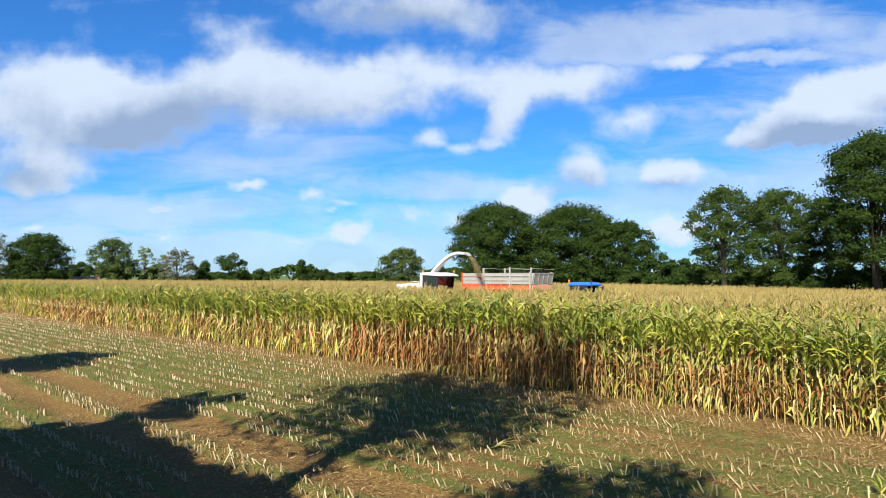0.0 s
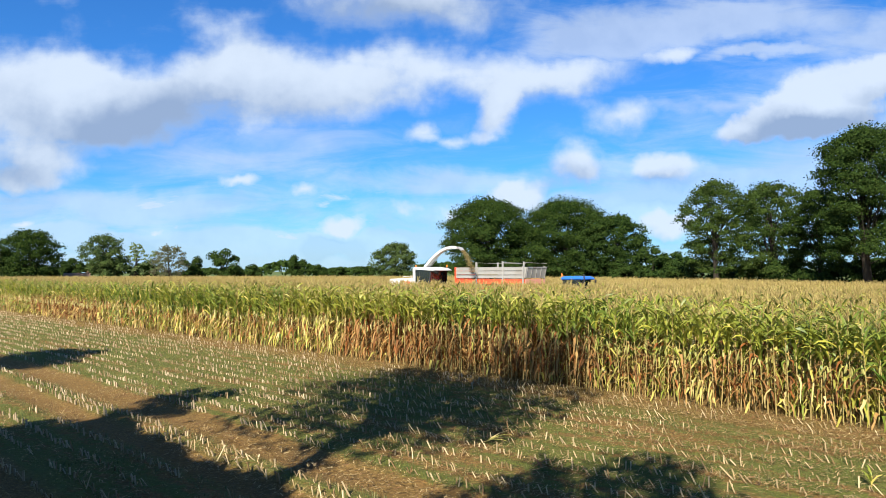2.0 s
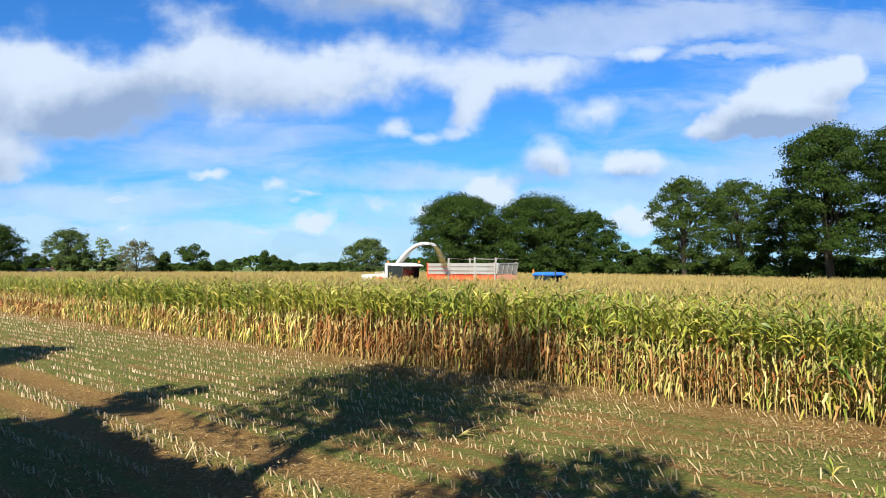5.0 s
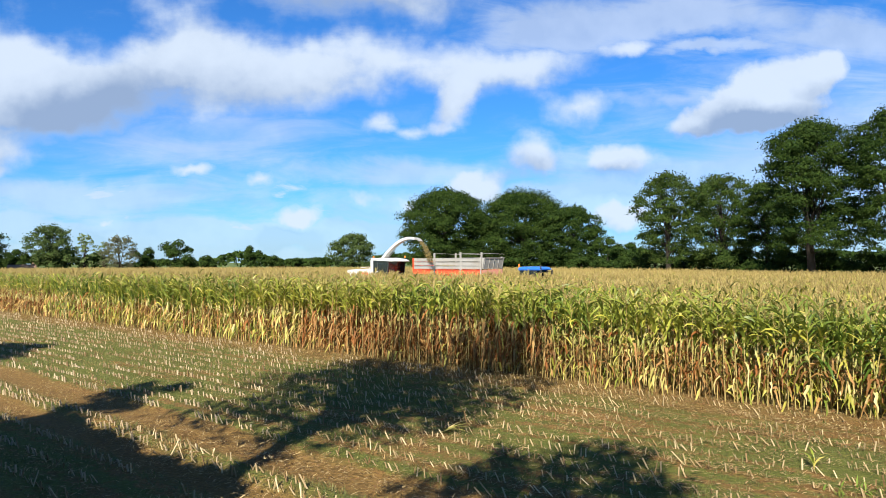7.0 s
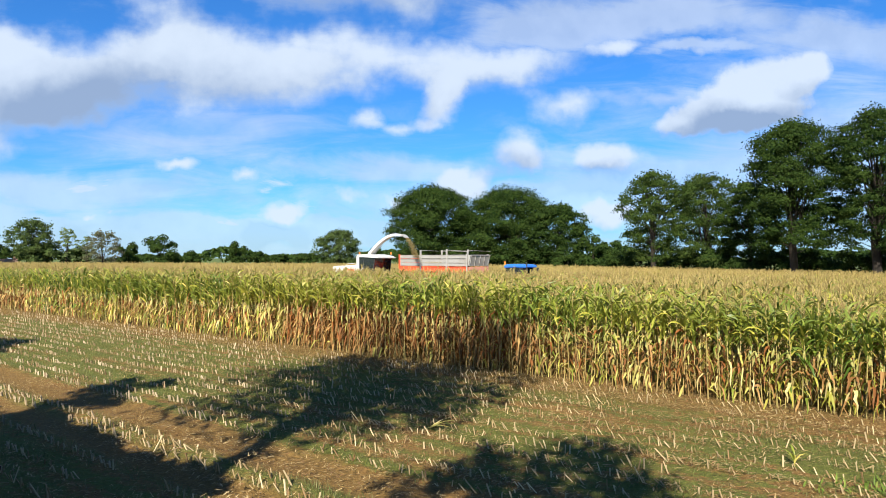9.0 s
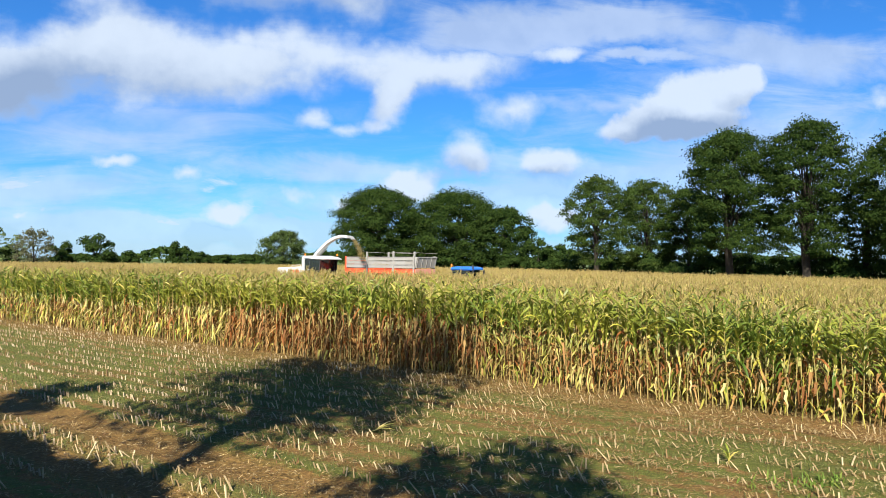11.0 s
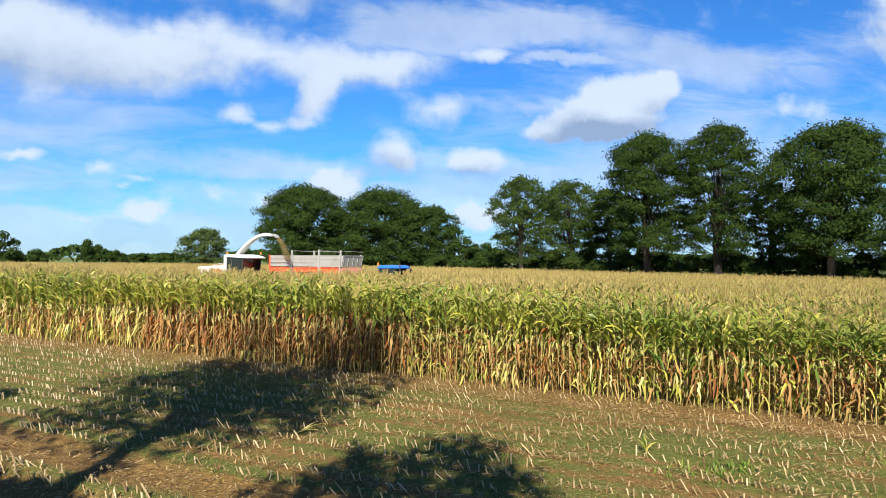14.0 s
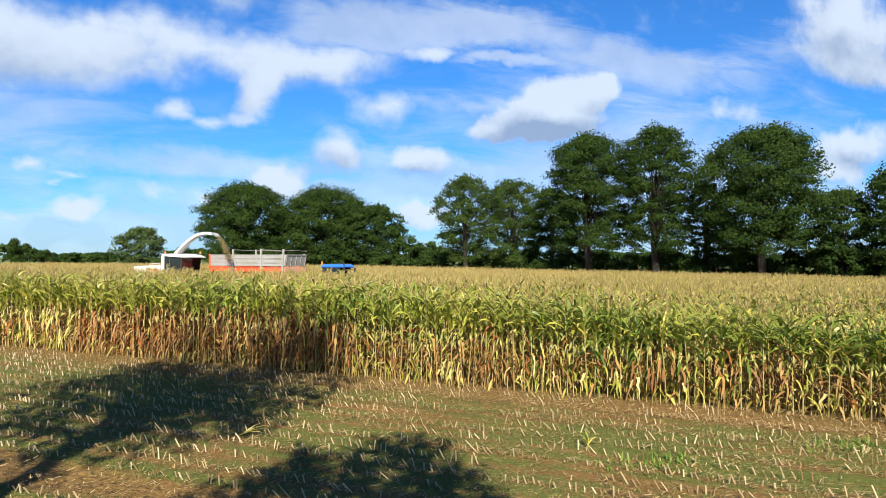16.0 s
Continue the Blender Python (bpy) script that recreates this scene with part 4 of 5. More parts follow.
# bearing, distance, height, width, bare trunk share
for k, (b, d, h, w, c) in enumerate(((4.3, 136.8, 17.6, 17.8, 0.12), (7.3, 139.0, 12.6, 9.5, 0.05), (10.7, 132.5, 16.6, 18.5, 0.06), (14.6, 130.0, 13.4, 11.5, 0.06))):
    crowned_tree("oak_tree", b, d, h, w, OAK, M_OAK, c, 150, 0.165, 0.12, k, BEYOND)
for k, (b, d, h, w, c) in enumerate(((22, 104.31, 15.9, 10.2, 0.22), (25.9, 102.6, 15.0, 11.2, 0.20), (29.0, 99.18, 13.3, 7.8, 0.26))):
    crowned_tree("oak_tree", b, d, h, w, "medium green hedgerow oak with gaps in its crown", M_MID if k < 2 else M_OAK, c, 115, 0.132, 0.2, 20 + k, BEYOND)
for k, (b, d, h, w, c) in enumerate(((32.0, 89.77, 19.2, 12.4, 0.24), (37.2, 87.21, 19.4, 10.6, 0.24), (40.9, 88.92, 12.6, 5.6, 0.26), (44.8, 83.79, 18.0, 14.2, 0.22), (50, 82.08, 10.6, 7.27, 0.15), (54.3, 80.37, 13.25, 9.4, 0.15))):
    crowned_tree("oak_tree", b, d, h, w, TALL, M_OAK, c, 165, 0.118, 0.17, 40 + k, BEYOND)
crowned_tree("lime_tree", -3.3, 162.4, 9.9, 11.6, "rounded mid-green tree standing alone beyond the maize", M_ASH, 0.04, 100, 0.17, 0.1, 60)
crowned_tree("oak_tree", -30.1, 162.4, 12, 13.2, "round olive-green tree beyond the maize", M_OAK, 0.05, 100, 0.17, 0.1, 61)
crowned_tree("ash_tree", -33.2, 162.4, 12.5, 9, "thinning autumn tree with bare twigs", M_RUST, 0.1, 70, 0.17, 0.53, 62)
crowned_tree("ash_tree", -25.4, 166.7, 11.5, 10.3, "open green tree with two spreading tops", M_ASH, 0.3, 70, 0.17, 0.25, 63)
tree("shrub_willow", -25.0, 165, 7.4, 6.4, "dense green shrub under an open tree", M_ASH, 0.0, 10, 200, 0.4, 0.06, 64)
crowned_tree("poplar_tree", -23.2, 166.7, 9.9, 4.9, "pale green narrow poplar", M_PALE, 0.03, 60, 0.17, 0.13, 65)
crowned_tree("poplar_tree", -21.9, 168.4, 8, 3.6, "pale green narrow poplar", M_PALE, 0.03, 60, 0.17, 0.17, 66)
crowned_tree("ash_tree", -20.9, 162.4, 9.1, 8.7, "greyish autumn tree with thin leaves", M_RUST, 0.05, 70, 0.17, 0.45, 67)
for k, (b, d, h, w) in enumerate(((-27.7, 175.28, 6.5, 6.41), (-19.2, 171, 6.5, 6.33), (-17, 166.72, 8.46, 9.75), (-14.6, 205.2, 5.13, 7.7), (-31.5, 171, 6.84, 7.7), (-22.6, 175.28, 5.64, 6.84), (-11.4, 222.3, 8.38, 7.27), (-9.6, 247.95, 5.64, 9.4), (-7.8, 256.5, 4.79, 10.26), (-0.5, 175.28, 5.47, 9.4), (-5.8, 239.4, 5.13, 8.55), (18.9, 124.83, 6.33, 7.7), (17.3, 128.25, 7.27, 6.84))):
    tree("shrub_thorn", b, d, h, w, "low dark green hedge shrub beyond the maize", M_OAK, 0.0, 11, 170, 0.42, 0.03, 80 + k, group="hedge shrubs beyond the maize")
# the hedge below the tall trees
for k, b in enumerate(np.arange(2.0, 58.0, 1.9)):
    d = float(np.interp(b, [a for a, _ in REACH], [q for _, q in REACH])) + 4.0
    tree("hedge_shrub", b, d, 4.1 + 0.9 * math.sin(k * 2.1), 6.0, "low dark hedge at the foot of the trees", M_OAK, 0.0, 10, 150, 0.3, 0.0, 120 + k, group="hedge at the field's end")

# trees and an added, unseen hedge behind the camera, whose shade lies on the stubble
tree("bank_oak", 0, 0, 16.5, 8.8, "tall oak on the bank beside the field", M_OAK, 0.60, 26, 85, 0.26, 0.55, 201, at=(-5.6, 1.15), stout=1.0)
tree("bank_oak", 0, 0, 12.0, 4.6, "tall oak on the bank beside the field", M_OAK, 0.58, 14, 100, 0.26, 0.75, 202, at=(-2.22, -3.93), stout=0.5)
tree("bank_oak", 0, 0, 14.1, 5.1, "tall oak on the bank beside the field", M_OAK, 0.68, 10, 200, 0.28, 0.5, 203, at=(-20.69, 10.6))
tree("bank_oak", 0, 0, 12.6, 3.0, "slender oak on the bank beside the field", M_OAK, 0.34, 18, 60, 0.24, 0.25, 204, at=(-11.1, 3.6), stout=0.9)


def shade_hedge():
    """Unseen tall clipped hedge on the bank, added along the rows to cast shade."""
    r = np.random.default_rng(77)
    ob = empty("shade_hedge", pose(-5.75, 1.25, 0, 0, 0, 135), "unseen tall dense clipped hedge added to shade the stubble", "hedge")
    n, L, H, W = 22000, 13.0, 6.3, 2.2
    p = np.stack([r.uniform(0, L, n), r.uniform(-W / 2, W / 2, n), H * r.random(n) ** 0.8], 1)
    skin = r.random(n) < 0.55
    p[skin, 1] = np.sign(r.normal(size=skin.sum())) * W / 2 * r.uniform(0.85, 1.05, skin.sum())
    # its height along the rows follows the edge of the shade to cast
    p[:, 2] *= np.interp(p[:, 0], [0, 6.0, 8.0, 13.0], [1.0, 1.03, 0.84, 0.40])
    p[:, 2] += 0.08 * np.sin(p[:, 0] * 1.7) * p[:, 2] / H + r.normal(0, 0.06, n)
    d = r.normal(size=(n, 3))
    d /= np.linalg.norm(d, axis=1)[:, None]
    u = np.cross(d, r.normal(size=(n, 3)))
    u /= np.linalg.norm(u, axis=1)[:, None]
    w = np.cross(d, u)
    big = r.uniform(0.22, 0.42, n)[:, None]
    corners = np.stack([p - u * big, p - w * big * 0.55, p + u * big, p + w * big * 0.55], 1)
    quads_object("foliage", corners.reshape(-1, 3), np.arange(4 * n).reshape(-1, 4), np.zeros(n), [M_OAK], ob)
    for k in range(7):
        soup = Soup()
        x = 0.6 + k * 1.95
        rod(soup, [(x, 0, -0.1), (x + 0.2, 0.1, 1.3), (x - 0.1, -0.1, 2.4)], [0.09, 0.07, 0.02], 0, 6)
        v, q, m = soup.arrays()
        quads_object("stem", v, q, m, [M_BARK], ob)


shade_hedge()


def far_woods():
    """Hedges and woods along the skyline."""
    r = np.random.default_rng(31)
    n = 16000
    a = np.radians(r.uniform(-45, 68, n))
    d = r.uniform(420, 470, n)
    h = (4.0 + 2.6 * np.sin(a * 23) + 2.0 * np.sin(a * 57 + 1)) * np.sqrt(r.random(n)) + 1.0
    p = np.stack([d * np.sin(a), d * np.cos(a), h], 1)
    e = r.normal(size=(n, 3))
    e /= np.linalg.norm(e, axis=1)[:, None]
    u = np.cross(e, r.normal(size=(n, 3)))
    u /= np.linalg.norm(u, axis=1)[:, None]
    w = np.cross(e, u)
    big = r.uniform(0.8, 2.0, n)[:, None]
    corners = np.stack([p - u * big, p - w * big * 0.6, p + u * big, p + w * big * 0.6], 1)
    ob = quads_object("far_woods", corners.reshape(-1, 3), np.arange(4 * n).reshape(-1, 4), np.zeros(n), [M_OAK])
    tagged(ob, "far dark green hedges and woods along the skyline", "woods", kind="stuff")


far_woods()


# ---- forage harvester, silage trailer and tractor among the maize ----
def on_field(x, y):
    """A pose on the maize field, headed along the rows; the machines are of middling size."""
    return pose(x, y, float(lie(x, y)), 0, 0, -45) @ Matrix.Scale(0.855, 4)


def wheel(parent, x, y, radius, width, rim_mat, label=""):
    """A tyre with lugs and a dished rim."""
    bm = bmesh.new()
    h = width / 2
    lathe(bm, [(radius * 0.56, -h), (radius * 0.80, -h * 1.05), (radius * 0.95, -h * 0.9), (radius, -h * 0.6), (radius, h * 0.6), (radius * 0.95, h * 0.9), (radius * 0.80, h * 1.05), (radius * 0.56, h)])
    for k in range(20):
        a = 2 * math.pi * k / 20
        for side in (-1, 1):
            r = bmesh.ops.create_cube(bm, size=1.0, matrix=Matrix.Rotation(a + side * 0.08, 4, "Y") @ Matrix.Translation((radius, side * h * 0.45, 0)) @ Matrix.Rotation(side * 0.6, 4, "X") @ Matrix.Diagonal((0.07, h * 0.9, 0.06, 1)))
    tyre = part("tyre", bm, M_RUBBER, parent)
    tyre.location = (x, y, radius)
    bm = bmesh.new()
    lathe(bm, [(0.02, -h * 0.5), (radius * 0.2, -h * 0.55), (radius * 0.24, -h * 0.2), (radius * 0.5, -h * 0.35), (radius * 0.57, -h * 0.95), (radius * 0.58, h * 0.95), (radius * 0.5, h * 0.4), (radius * 0.2, h * 0.5), (0.02, h * 0.5)])
    rim = part("rim", bm, rim_mat, tyre)


def pane(parent, corners, thick=0.02):
    """A sheet of glass through four corners."""
    bm = bmesh.new()
    c = [Vector(p) for p in corners]
    n = (c[1] - c[0]).cross(c[3] - c[0]).normalized() * thick
    a, b = [bm.verts.new(p) for p in c], [bm.verts.new(p + n) for p in c]
    bm.faces.new(a[::-1])
    bm.faces.new(b)
    for k in range(4):
        bm.faces.new((a[k], a[(k + 1) % 4], b[(k + 1) % 4], b[k]))
    ob = part("window", bm, M_GLASS, parent, "cab window glass tinted dark like the dim cab behind")
    ob.visible_shadow = False


def make_harvester():
    ob = empty("forage_harvester", on_field(-0.35, 51.0), "white self-propelled forage harvester with a raised curved spout", "harvester")
    bm = bmesh.new()
    slab(bm, [(-4.0, 1.25), (-4.15, 2.2), (-4.05, 3.22), (-1.2, 3.34), (-1.05, 1.2)], -1.25, 1.25)
    bmesh.ops.bevel(bm, geom=bm.edges[:], offset=0.07, segments=2, affect="EDGES")
    part("engine_hood", bm, M_WHITE, ob)
    for k in range(5):
        part("hood_louvre", a_box(-3.7, -2.6, -1.275, -1.25, 1.7 + 0.16 * k, 1.77 + 0.16 * k), M_BLACK, ob, "black hood louvre")
    for k in range(5):   # the maker's lettering as plain bars
        x = -2.3 + 0.22 * k
        part("red_mark", a_box(x, x + 0.15, -1.28, -1.262, 2.78, 3.02, bevel=0.006), M_RED, ob, "plain red lettering bar")
    rail = bmesh.new()
    tube(rail, [(-2.4, -1.1, 3.2), (-2.35, -1.1, 3.42), (-1.3, -1.1, 3.48), (-1.25, -1.1, 3.28)], [0.022] * 4, 6)
    part("handrail", rail, M_WHITE, ob)
    part("chassis", a_box(-3.6, 1.4, -0.7, 0.7, 0.75, 1.3, bevel=0.04), M_BLACK, ob)
    # cab
    cab = part("cab_floor", a_box(-1.05, 0.75, -1.0, 1.0, 1.75, 2.25, bevel=0.05), M_WHITE, ob)
    back = part("cab_back_panel", a_box(-1.12, -0.98, -1.02, 1.02, 2.2, 4.12, bevel=0.03), M_WHITE, ob)
    for y in (-1.0, 1.0):
        for x0, x1 in ((-0.35, -0.32), (0.72, 0.95)):
            post = bmesh.new()
            tube(post, [(x0, y, 2.2), (x1, y, 4.0)], [0.045, 0.04], 6)
            part("cab_pillar", post, M_BLACK, ob)
    bm = bmesh.new()
    slab(bm, [(-1.15, 4.02), (-1.1, 4.22), (0.1, 4.25), (1.0, 4.13), (1.45, 3.96), (1.4, 3.90), (0.9, 3.95)], -1.12, 1.12)
    bmesh.ops.bevel(bm, geom=bm.edges[:], offset=0.05, segments=2, affect="EDGES")
    part("cab_roof", bm, M_WHITE, ob)
    for y in (-1.01, 0.99):
        pane(ob, [(-0.95, y, 2.3), (-0.38, y, 2.3), (-0.36, y, 3.98), (-0.95, y, 3.98)])
        pane(ob, [(-0.30, y, 2.3), (0.70, y, 2.3), (0.92, y, 3.96), (-0.30, y, 3.98)])
    pane(ob, [(0.74, 0.95, 2.3), (0.74, -0.95, 2.3), (0.96, -0.95, 3.96), (0.96, 0.95, 3.96)])
    for y in (-1.06, 1.06):   # white rear post and the bowed frame of the cab door
        part("rear_post", a_box(-1.16, -0.86, y - 0.05, y + 0.05, 2.1, 4.1, bevel=0.03), M_WHITE, ob)
        part("door_frame", a_tube([(-0.84, y, 2.2), (-0.72, y, 2.75), (-0.5, y, 3.05), (-0.3, y, 3.1)], 0.035, 6), M_WHITE, ob)
    part("cab_seat", a_box(-0.7, -0.1, -0.3, 0.3, 2.25, 2.75, bevel=0.06), M_BLACK, ob)
    part("seat_back", a_box(-0.75, -0.58, -0.3, 0.3, 2.7, 3.4, bevel=0.06), M_BLACK, ob)
    wheel_bar = bmesh.new()
    tube(wheel_bar, [(0.5, 0, 2.25), (0.25, 0, 2.95)], [0.03, 0.03], 6)
    part("steering_column", wheel_bar, M_BLACK, ob)
    for x, y in ((-0.9, -0.95), (1.0, 0.9)):
        beacon = bmesh.new()
        tube(beacon, [(x, y, 4.2), (x, y, 4.28), (x, y, 4.40), (x, y, 4.43)], [0.05, 0.07, 0.06, 0.02], 10)
        part("beacon", beacon, M_AMBER, ob, "amber beacon on the cab roof")
    # spout: a tapering box bent forward over the cab
    bm = bmesh.new()
    n, rings = 18, []

    def run(f):
        return -0.8 + 4.05 * f, 4.0 + 1.85 * math.sin(min(1.0, f * 1.2) * math.pi / 2) ** 0.9 - 0.5 * max(0.0, f - 0.84)

    for k in range(n + 1):
        f = k / n
        (x, z), (x2, z2) = run(f), run(f + 0.01)
        d = Vector((x2 - x, 0, z2 - z)).normalized()
        up = Vector((-d.z, 0, d.x)) * (0.155 - 0.055 * f)
        wide = 0.24 - 0.07 * f
        c = Vector((x, 0, z))
        rings.append([bm.verts.new(c + up * a + Vector((0, wide * b, 0))) for a, b in ((1, -0.75), (1, 0.75), (0.4, 1), (-0.7, 1), (-0.7, -1), (0.4, -1))])
    for a, b in zip(rings, rings[1:]):
        for j in range(6):
            bm.faces.new((a[j], b[j], b[(j + 1) % 6], a[(j + 1) % 6]))
    bm.faces.new(rings[0]), bm.faces.new(rings[-1][::-1])
    bmesh.ops.recalc_face_normals(bm, faces=bm.faces)
    spout = part("spout", bm, M_WHITE, ob, "curved white discharge spout")
    bm = bmesh.new()
    slab(bm, [(3.15, 5.90), (3.45, 5.84), (3.72, 5.60), (3.66, 5.56), (3.40, 5.74), (3.12, 5.78)], -0.21, 0.21)
    part("spout_flap", bm, M_GREY, spout)
    ram = bmesh.new()
    tube(ram, [(-0.5, 0.26, 4.15), (0.55, 0.24, 4.95)], [0.04, 0.03], 6)
    part("lift_ram", ram, M_GREY, spout)
    for x, y, r, w in ((0.55, -1.25, 0.95, 0.7), (0.55, 1.25, 0.95, 0.7), (-3.0, -1.15, 0.65, 0.5), (-3.0, 1.15, 0.65, 0.5)):
        wheel(ob, x, y, r, w, M_YELLOW)
    bm = bmesh.new()
    slab(bm, [(2.0, 0.35), (2.0, 1.25), (2.5, 1.35), (3.2, 0.5), (3.2, 0.3)], -2.2, 2.2)
    part("row_header", bm, M_GREY, ob)
    for k in range(6):
        y = -1.9 + 0.76 * k
        cone = bmesh.new()
        tube(cone, [(2.9, y, 0.75), (3.6, y, 0.45), (4.3, y, 0.18)], [0.28, 0.2, 0.04], 10)
        part("row_divider", cone, M_RED, ob)
    part("feed_housing", a_box(0.9, 2.1, -0.6, 0.6, 0.5, 1.2, bevel=0.05), M_WHITE, ob)
    # chopped maize that falls from the spout
    r = np.random.default_rng(5)
    n = 2600
    f = r.random(n) ** 0.8
    c = np.stack([3.65 + 1.15 * f, r.normal(0, 0.05, n) * (1 + 3 * f), 5.55 - 1.7 * f ** 1.5], 1) + r.normal(0, 1, (n, 3)) * (0.03 + 0.085 * f)[:, None]
    u, w = r.normal(size=(n, 3)) * 0.011, r.normal(size=(n, 3)) * 0.011
    q = np.stack([c - u - w, c + u - w, c + u + w, c - u + w], 1).reshape(-1, 3)
    ch = quads_object("chopped_maize", q, np.arange(4 * n).reshape(-1, 4), np.zeros(n), [M_CHAFF])
    ch.matrix_world = on_field(-0.35, 51.0)
    tagged(ch, "brown-green chopped maize pouring from the spout into the trailer", "chopped maize", kind="stuff")


def make_trailer():
    ob = empty("silage_trailer", on_field(4.45, 49.2), "long silage trailer with orange-red sides and grey upper boards", "trailer")
    L, half = 3.68, 1.3
    part("chassis", a_box(-L, L + 0.3, -0.5, 0.5, 0.95, 1.3, bevel=0.03), M_RED, ob)
    part("load_floor", a_box(-L, L, -half, half, 1.3, 1.42), M_GREY, ob)
    for side in (-1, 1):
        y = side * half
        lo, hi = min(y, y + side * 0.06), max(y, y + side * 0.06)
        for k in range(4):   # red lower boards with a rolled edge each
            z = 1.42 + 0.47 * k
            bm = a_box(-L, L, lo, hi, z, z + 0.43, bevel=0.02)
            box(bm, -L, L, min(y, y + side * 0.09), max(y, y + side * 0.09), z + 0.36, z + 0.43, bevel=0.015)
            part("lower_board", bm, M_RED, ob)
        for k in range(3):   # grey upper boards
            z = 3.30 + 0.31 * k
            bm = a_box(-L, L, lo, hi, z, z + 0.285, bevel=0.02)
            box(bm, -L, L, min(y, y + side * 0.085), max(y, y + side * 0.085), z + 0.22, z + 0.285, bevel=0.015)
            part("upper_board", bm, M_GREY, ob, "weathered grey aluminium side board")
        for x, top in ((-L + 0.05, 4.24), (-1.25, 4.62), (1.55, 4.66), (L - 0.08, 4.28)):
            part("side_post", a_box(x - 0.06, x + 0.06, min(y, y + side * 0.14), max(y, y + side * 0.14), 1.3, top, bevel=0.012), M_GREY if x > -3 else M_RED, ob)
        for x0, x1 in ((-1.25, 1.45), (1.55, L + 0.2)):
            part("top_rail", a_tube([(x0, y + side * 0.07, 4.58), (x1, y + side * 0.07, 4.48)], 0.013, 6), M_GREY, ob)
    # front end: red panel below, sloping grey mesh panel above
    for k in range(4):
        z = 1.42 + 0.47 * k
        part("front_board", a_box(L, L + 0.07, -half, half, z, z + 0.43, bevel=0.02), M_PINK, ob, "faded red front board")
    bm = bmesh.new()
    for y0, y1 in ((-half, half),):
        a = [bm.verts.new(p) for p in ((L + 0.03, y0, 3.32), (L + 0.03, y1, 3.32), (L + 0.22, y1, 4.14), (L + 0.22, y0, 4.14))]
        b = [bm.verts.new(v.co + Vector((-0.04, 0, 0.04))) for v in a]
        bm.faces.new(a), bm.faces.new(b[::-1])
        for k in range(4):
            bm.faces.new((a[(k + 1) % 4], a[k], b[k], b[(k + 1) % 4]))
    part("front_flare", bm, M_GREY, ob)
    for y in (-half, half):
        bm = bmesh.new()
        slab(bm, [(L + 0.02, 3.32), (L + 0.23, 4.16), (L + 0.02, 4.2)], y - 0.02, y + 0.02)
        part("flare_cheek", bm, M_GREY, ob)
    for k in range(5):
        y = -half + 0.1 + k * (2 * half - 0.2) / 4
        part("flare_rib", a_tube([(L + 0.06, y, 3.34), (L + 0.24, y, 4.14)], 0.022, 6), M_GREY, ob)
    part("flare_rim", a_tube([(L + 0.23, -half, 4.16), (L + 0.23, half, 4.16)], 0.04, 8), M_GREY, ob)
    part("tailgate", a_box(-L - 0.12, -L - 0.03, -half, half, 1.35, 4.05, bevel=0.03), M_RED, ob)
    for x in (-1.6, -0.3):
        for y in (-1.0, 1.0):
            wheel(ob, x, y, 0.58, 0.5, M_GREY)
    part("drawbar", a_tube([(L + 0.2, 0, 1.0), (L + 1.0, 0, 0.8), (L + 1.9, 0, 0.6)], 0.09, 8), M_RED, ob)
    r = np.random.default_rng(9)
    bm = bmesh.new()
    bmesh.ops.create_grid(bm, x_segments=24, y_segments=10, size=1.0)
    for v in bm.verts:
        x, y = v.co.x * (L - 0.05), v.co.y * (half - 0.04)
        v.co = (x, y, 3.2 + 0.5 * math.exp(-((x + 1.2) / 1.6) ** 2 - (y / 0.9) ** 2) + 0.06 * r.normal())
    heap = part("silage_load", bm, M_CHAFF)
    heap.matrix_world = on_field(4.45, 49.2)
    tagged(heap, "heap of chopped green-brown maize in the trailer", "silage")


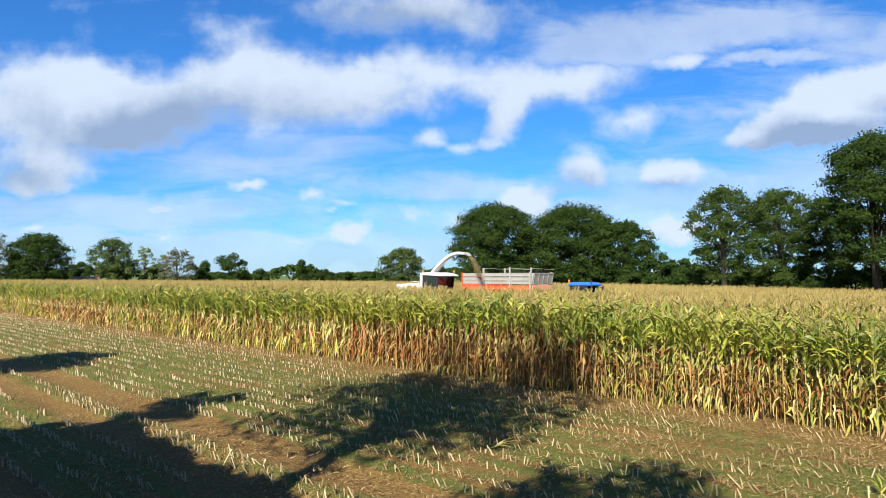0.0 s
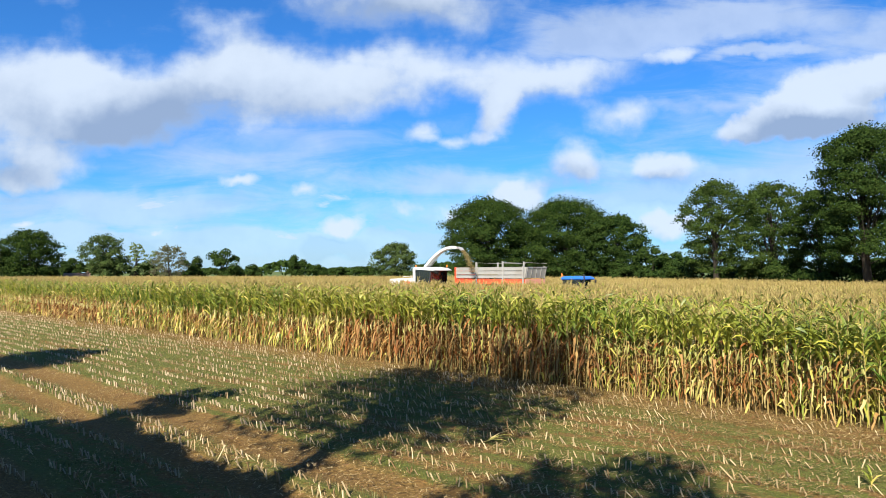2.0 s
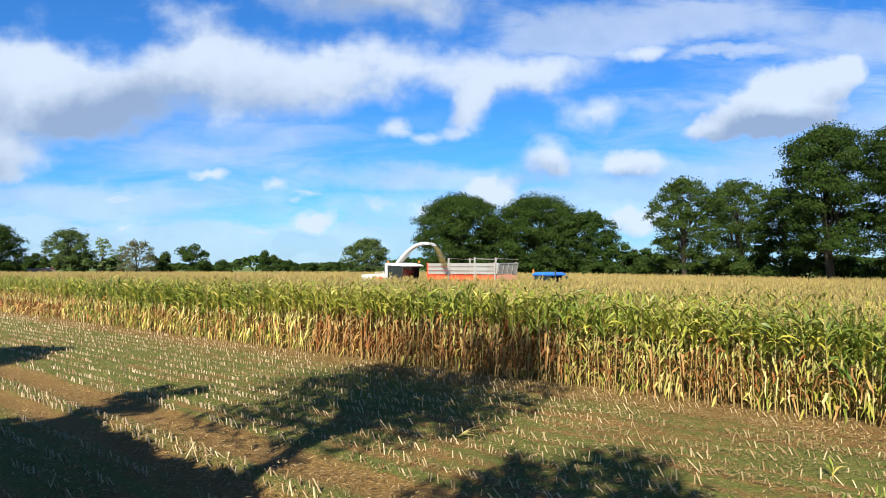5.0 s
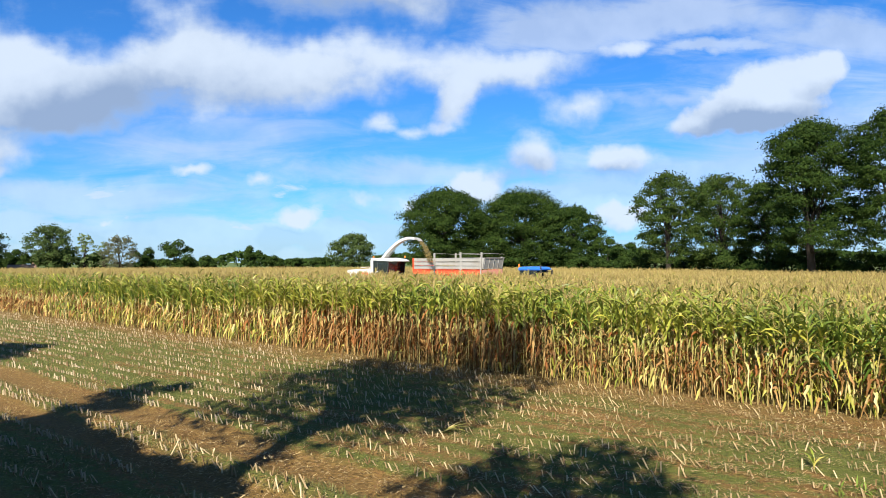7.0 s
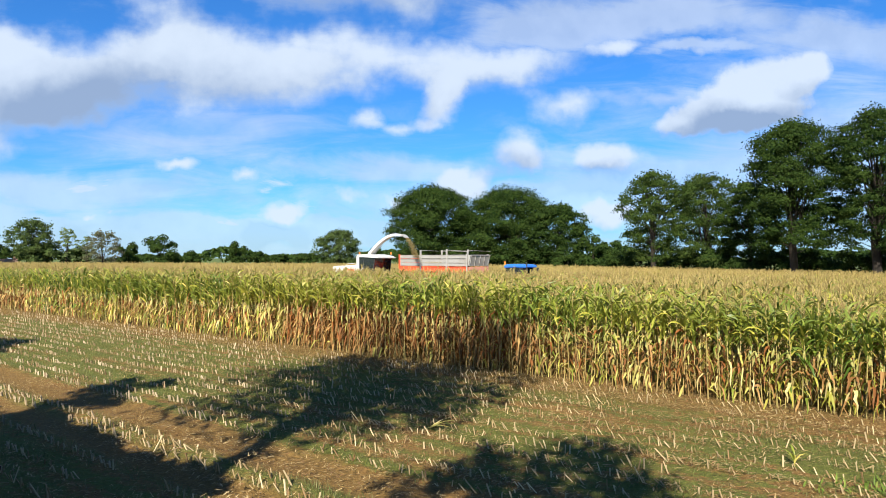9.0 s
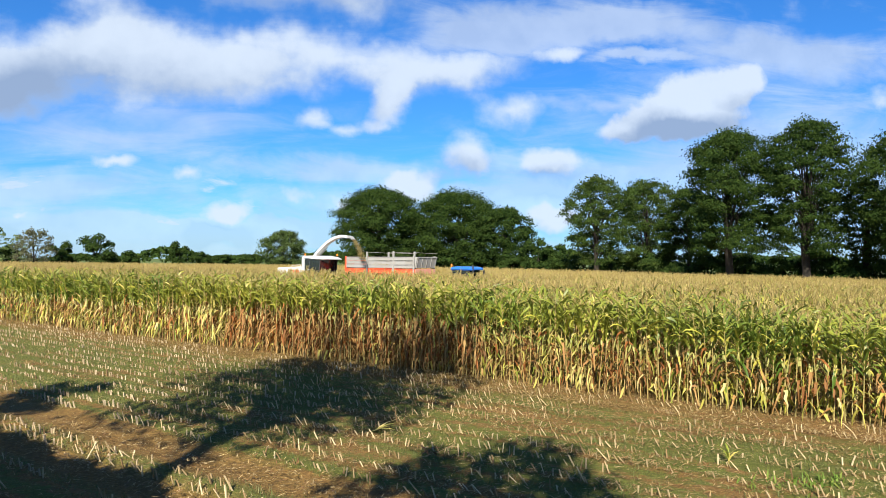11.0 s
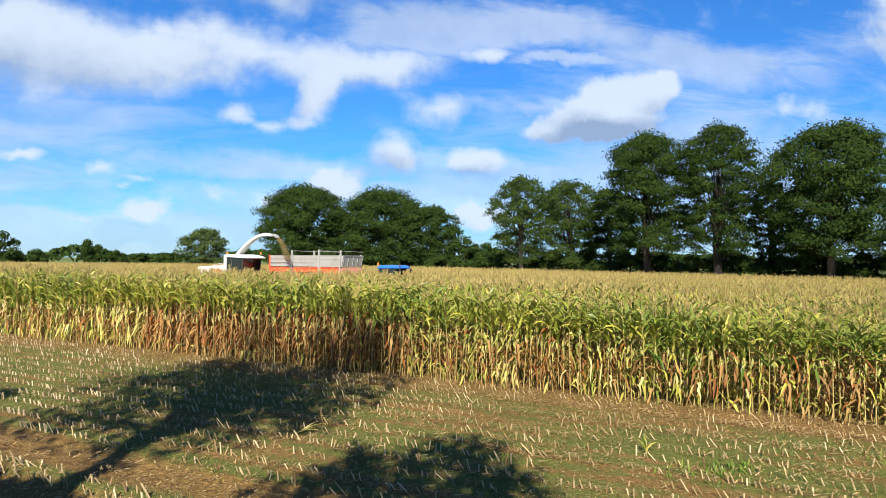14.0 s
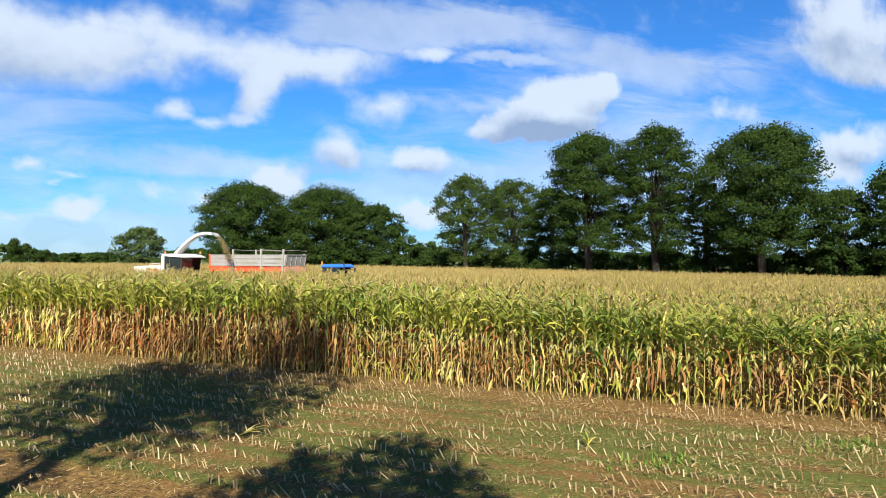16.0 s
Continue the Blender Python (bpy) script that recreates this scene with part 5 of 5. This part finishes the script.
def make_tractor():
    ob = empty("tractor", on_field(9.1, 44.55), "blue tractor with a glazed cab pulling the trailer", "tractor")
    bm = bmesh.new()
    slab(bm, [(0.75, 1.1), (0.75, 2.25), (2.6, 2.0), (3.0, 1.75), (3.05, 1.1)], -0.42, 0.42)
    bmesh.ops.bevel(bm, geom=bm.edges[:], offset=0.08, segments=2, affect="EDGES")
    part("bonnet", bm, M_BLUE, ob)
    part("chassis", a_box(-0.9, 2.9, -0.35, 0.35, 0.7, 1.15, bevel=0.04), M_BLACK, ob)
    part("cab_base", a_box(-0.85, 0.75, -0.75, 0.75, 1.1, 1.75, bevel=0.08), M_BLUE, ob)
    bm = bmesh.new()
    slab(bm, [(-1.0, 3.22), (-0.95, 3.42), (-0.5, 3.5), (0.6, 3.48), (0.95, 3.38), (1.0, 3.22)], -0.85, 0.85)
    bmesh.ops.bevel(bm, geom=bm.edges[:], offset=0.06, segments=2, affect="EDGES")
    part("cab_roof", bm, M_BLUE, ob)
    for x0, x1, y in ((-0.82, -0.85, -0.74), (-0.82, -0.85, 0.74), (-0.1, -0.1, -0.76), (-0.1, -0.1, 0.76), (0.74, 0.62, -0.72), (0.74, 0.62, 0.72)):
        part("cab_pillar", a_tube([(x0, y, 1.7), (x1, y, 3.26)], 0.045, 6), M_BLACK, ob)
    for y in (-0.76, 0.74):
        pane(ob, [(-0.78, y, 1.8), (-0.14, y, 1.8), (-0.14, y, 3.22), (-0.8, y, 3.22)])
        pane(ob, [(-0.06, y, 1.8), (0.70, y, 1.8), (0.60, y, 3.22), (-0.06, y, 3.22)])
    pane(ob, [(0.74, 0.68, 1.8), (0.74, -0.68, 1.8), (0.62, -0.68, 3.22), (0.62, 0.68, 3.22)])
    pane(ob, [(-0.84, -0.7, 1.8), (-0.84, 0.7, 1.8), (-0.87, 0.7, 3.22), (-0.87, -0.7, 3.22)])
    part("cab_seat", a_box(-0.55, -0.05, -0.25, 0.25, 1.75, 2.1, bevel=0.05), M_BLACK, ob)
    part("seat_back", a_box(-0.62, -0.48, -0.25, 0.25, 2.05, 2.7, bevel=0.05), M_BLACK, ob)
    part("exhaust_pipe", a_tube([(0.95, -0.62, 1.9), (0.95, -0.62, 3.3), (0.93, -0.62, 3.62)], 0.055, 8), M_BLACK, ob)
    beacon = bmesh.new()
    tube(beacon, [(-0.95, -0.7, 3.45), (-0.95, -0.7, 3.54), (-0.95, -0.7, 3.66), (-0.95, -0.7, 3.69)], [0.05, 0.07, 0.06, 0.02], 10)
    part("beacon", beacon, M_AMBER, ob, "amber beacon on the cab roof")
    for side in (-1, 1):
        part("mirror_arm", a_tube([(0.65, side * 0.75, 3.1), (0.8, side * 1.2, 3.1)], 0.02, 6), M_BLACK, ob)
        part("mirror", a_box(0.75, 0.82, side * 1.2 - 0.12, side * 1.2 + 0.12, 2.85, 3.2, bevel=0.02), M_BLACK, ob)
        bm = bmesh.new()
        tube(bm, [(-1.35 + 0.25 * k, side * 0.98, 1.75 + 0.16 * math.sin(k / 6 * math.pi)) for k in range(7)], [0.3] * 7, 8, 0.12)
        part("mudguard", bm, M_BLUE, ob)
    for x, y, r, w in ((-0.6, -0.95, 0.88, 0.55), (-0.6, 0.95, 0.88, 0.55), (2.2, -0.85, 0.65, 0.45), (2.2, 0.85, 0.65, 0.45)):
        wheel(ob, x, y, r, w, M_YELLOW)


make_harvester()
make_trailer()
make_tractor()


# ---- a farmhouse roof among the far trees ----
def make_house():
    a, d = radians(-27.15), 172
    ob = empty("farmhouse", pose(d * math.sin(a), d * math.cos(a), 0, 0, 0, 118) @ Matrix.Scale(0.62, 4), "small farmhouse with a brown tiled roof among trees", "house")
    bm = bmesh.new()
    slab(bm, [(-2.6, 0), (2.6, 0), (2.6, 2.6), (0, 4.7), (-2.6, 2.6)], -4, 4)
    part("wall", bm, M_RENDER, ob)
    for side in (-1, 1):
        bm = bmesh.new()
        slab(bm, [(side * 2.9, 2.35), (side * 2.9, 2.5), (0, 4.95), (0, 4.78)], -4.3, 4.3)
        bmesh.ops.recalc_face_normals(bm, faces=bm.faces)
        part("roof_slope", bm, M_TILE, ob)
    chimney = part("chimney", a_box(-0.35, 0.35, -3.7, -3.0, 4.3, 5.7, bevel=0.03), M_TILE, ob)
    part("door", a_box(-0.45, 0.45, -4.06, -3.98, 0, 2.05), M_BLUE, ob)
    for x in (-1.6, 1.6):
        part("window", a_box(x - 0.4, x + 0.4, -4.05, -3.99, 1.0, 2.1), M_BLACK, ob)


make_house()


# ---- single things that lie or grow on the stubble ----
def make_ground_things():
    def single(name, x, y, mats, label, category, make):
        soup = Soup()
        make(soup)
        v, q, m = soup.arrays()
        ob = quads_object(name, v, q, m, mats)
        ob.location = (x, y, 0.0)
        tagged(ob, label, category, kind="stuff" if name == "weed_clump" else "")

    def seedling(soup):
        rod(soup, [(0, 0, -0.02), (0.01, 0, 0.18)], [0.014, 0.01], 1, 5)
        for k in range(6):
            blade(soup, np.array([0, 0, 0.05 + 0.025 * k]), k * 1.9, 0.30, 0.045, 60, -40, 0 if k % 3 else 1, 4)

    def fallen(soup):
        for k in range(4):
            blade(soup, np.array([0.04 * k, 0.03 * k, 0.03]), -0.6 + 0.45 * k, 0.55, 0.07, 22, -14, 0, 5)

    def dead(soup):
        rod(soup, [(0, 0, 0.02), (0.25, -0.06, 0.10), (0.55, -0.16, 0.26)], [0.014, 0.012, 0.008], 0, 5)
        for k in range(4):
            blade(soup, np.array([0.12 * k, -0.03 * k, 0.06]), k * 2.1, 0.4, 0.05, 35, -35, 0, 4)

    def clump(soup):
        r = np.random.default_rng(3)
        for k in range(150):
            p = np.array([r.normal(0, 0.42), r.normal(0, 0.16), 0])
            blade(soup, p, r.uniform(0, 6.28), r.uniform(0.07, 0.18), r.uniform(0.02, 0.05), r.uniform(20, 80), r.uniform(-40, 20), 0, 2, False)

    single("maize_seedling", *SPOTS["seedling"], [M_GREEN, M_LIME], "small green maize plant lying among the stubble", "maize plant", seedling)
    single("fallen_maize_leaf", *SPOTS["leaf"], [M_LIME], "pale green maize leaves lying on the stubble", "leaf", fallen)
    single("fallen_maize_stalk", *SPOTS["stalk"], [M_STRAW], "dead maize stalk with dry leaves on the ground", "stalk", dead)
    single("weed_clump", *SPOTS["clump"], [M_FRESH], "bright green weed clump on the stubble", "weed", clump)
    single("weed_clump", *SPOTS["clump2"], [M_FRESH], "bright green weed clump on the stubble", "weed", clump)


SPOTS = {'seedling': (6.41, 10.3), 'leaf': (0.85, 13.08), 'stalk': (1.57, 11.33), 'clump': (6.94, 9.18), 'clump2': (10.7, 8.89)}
make_ground_things()
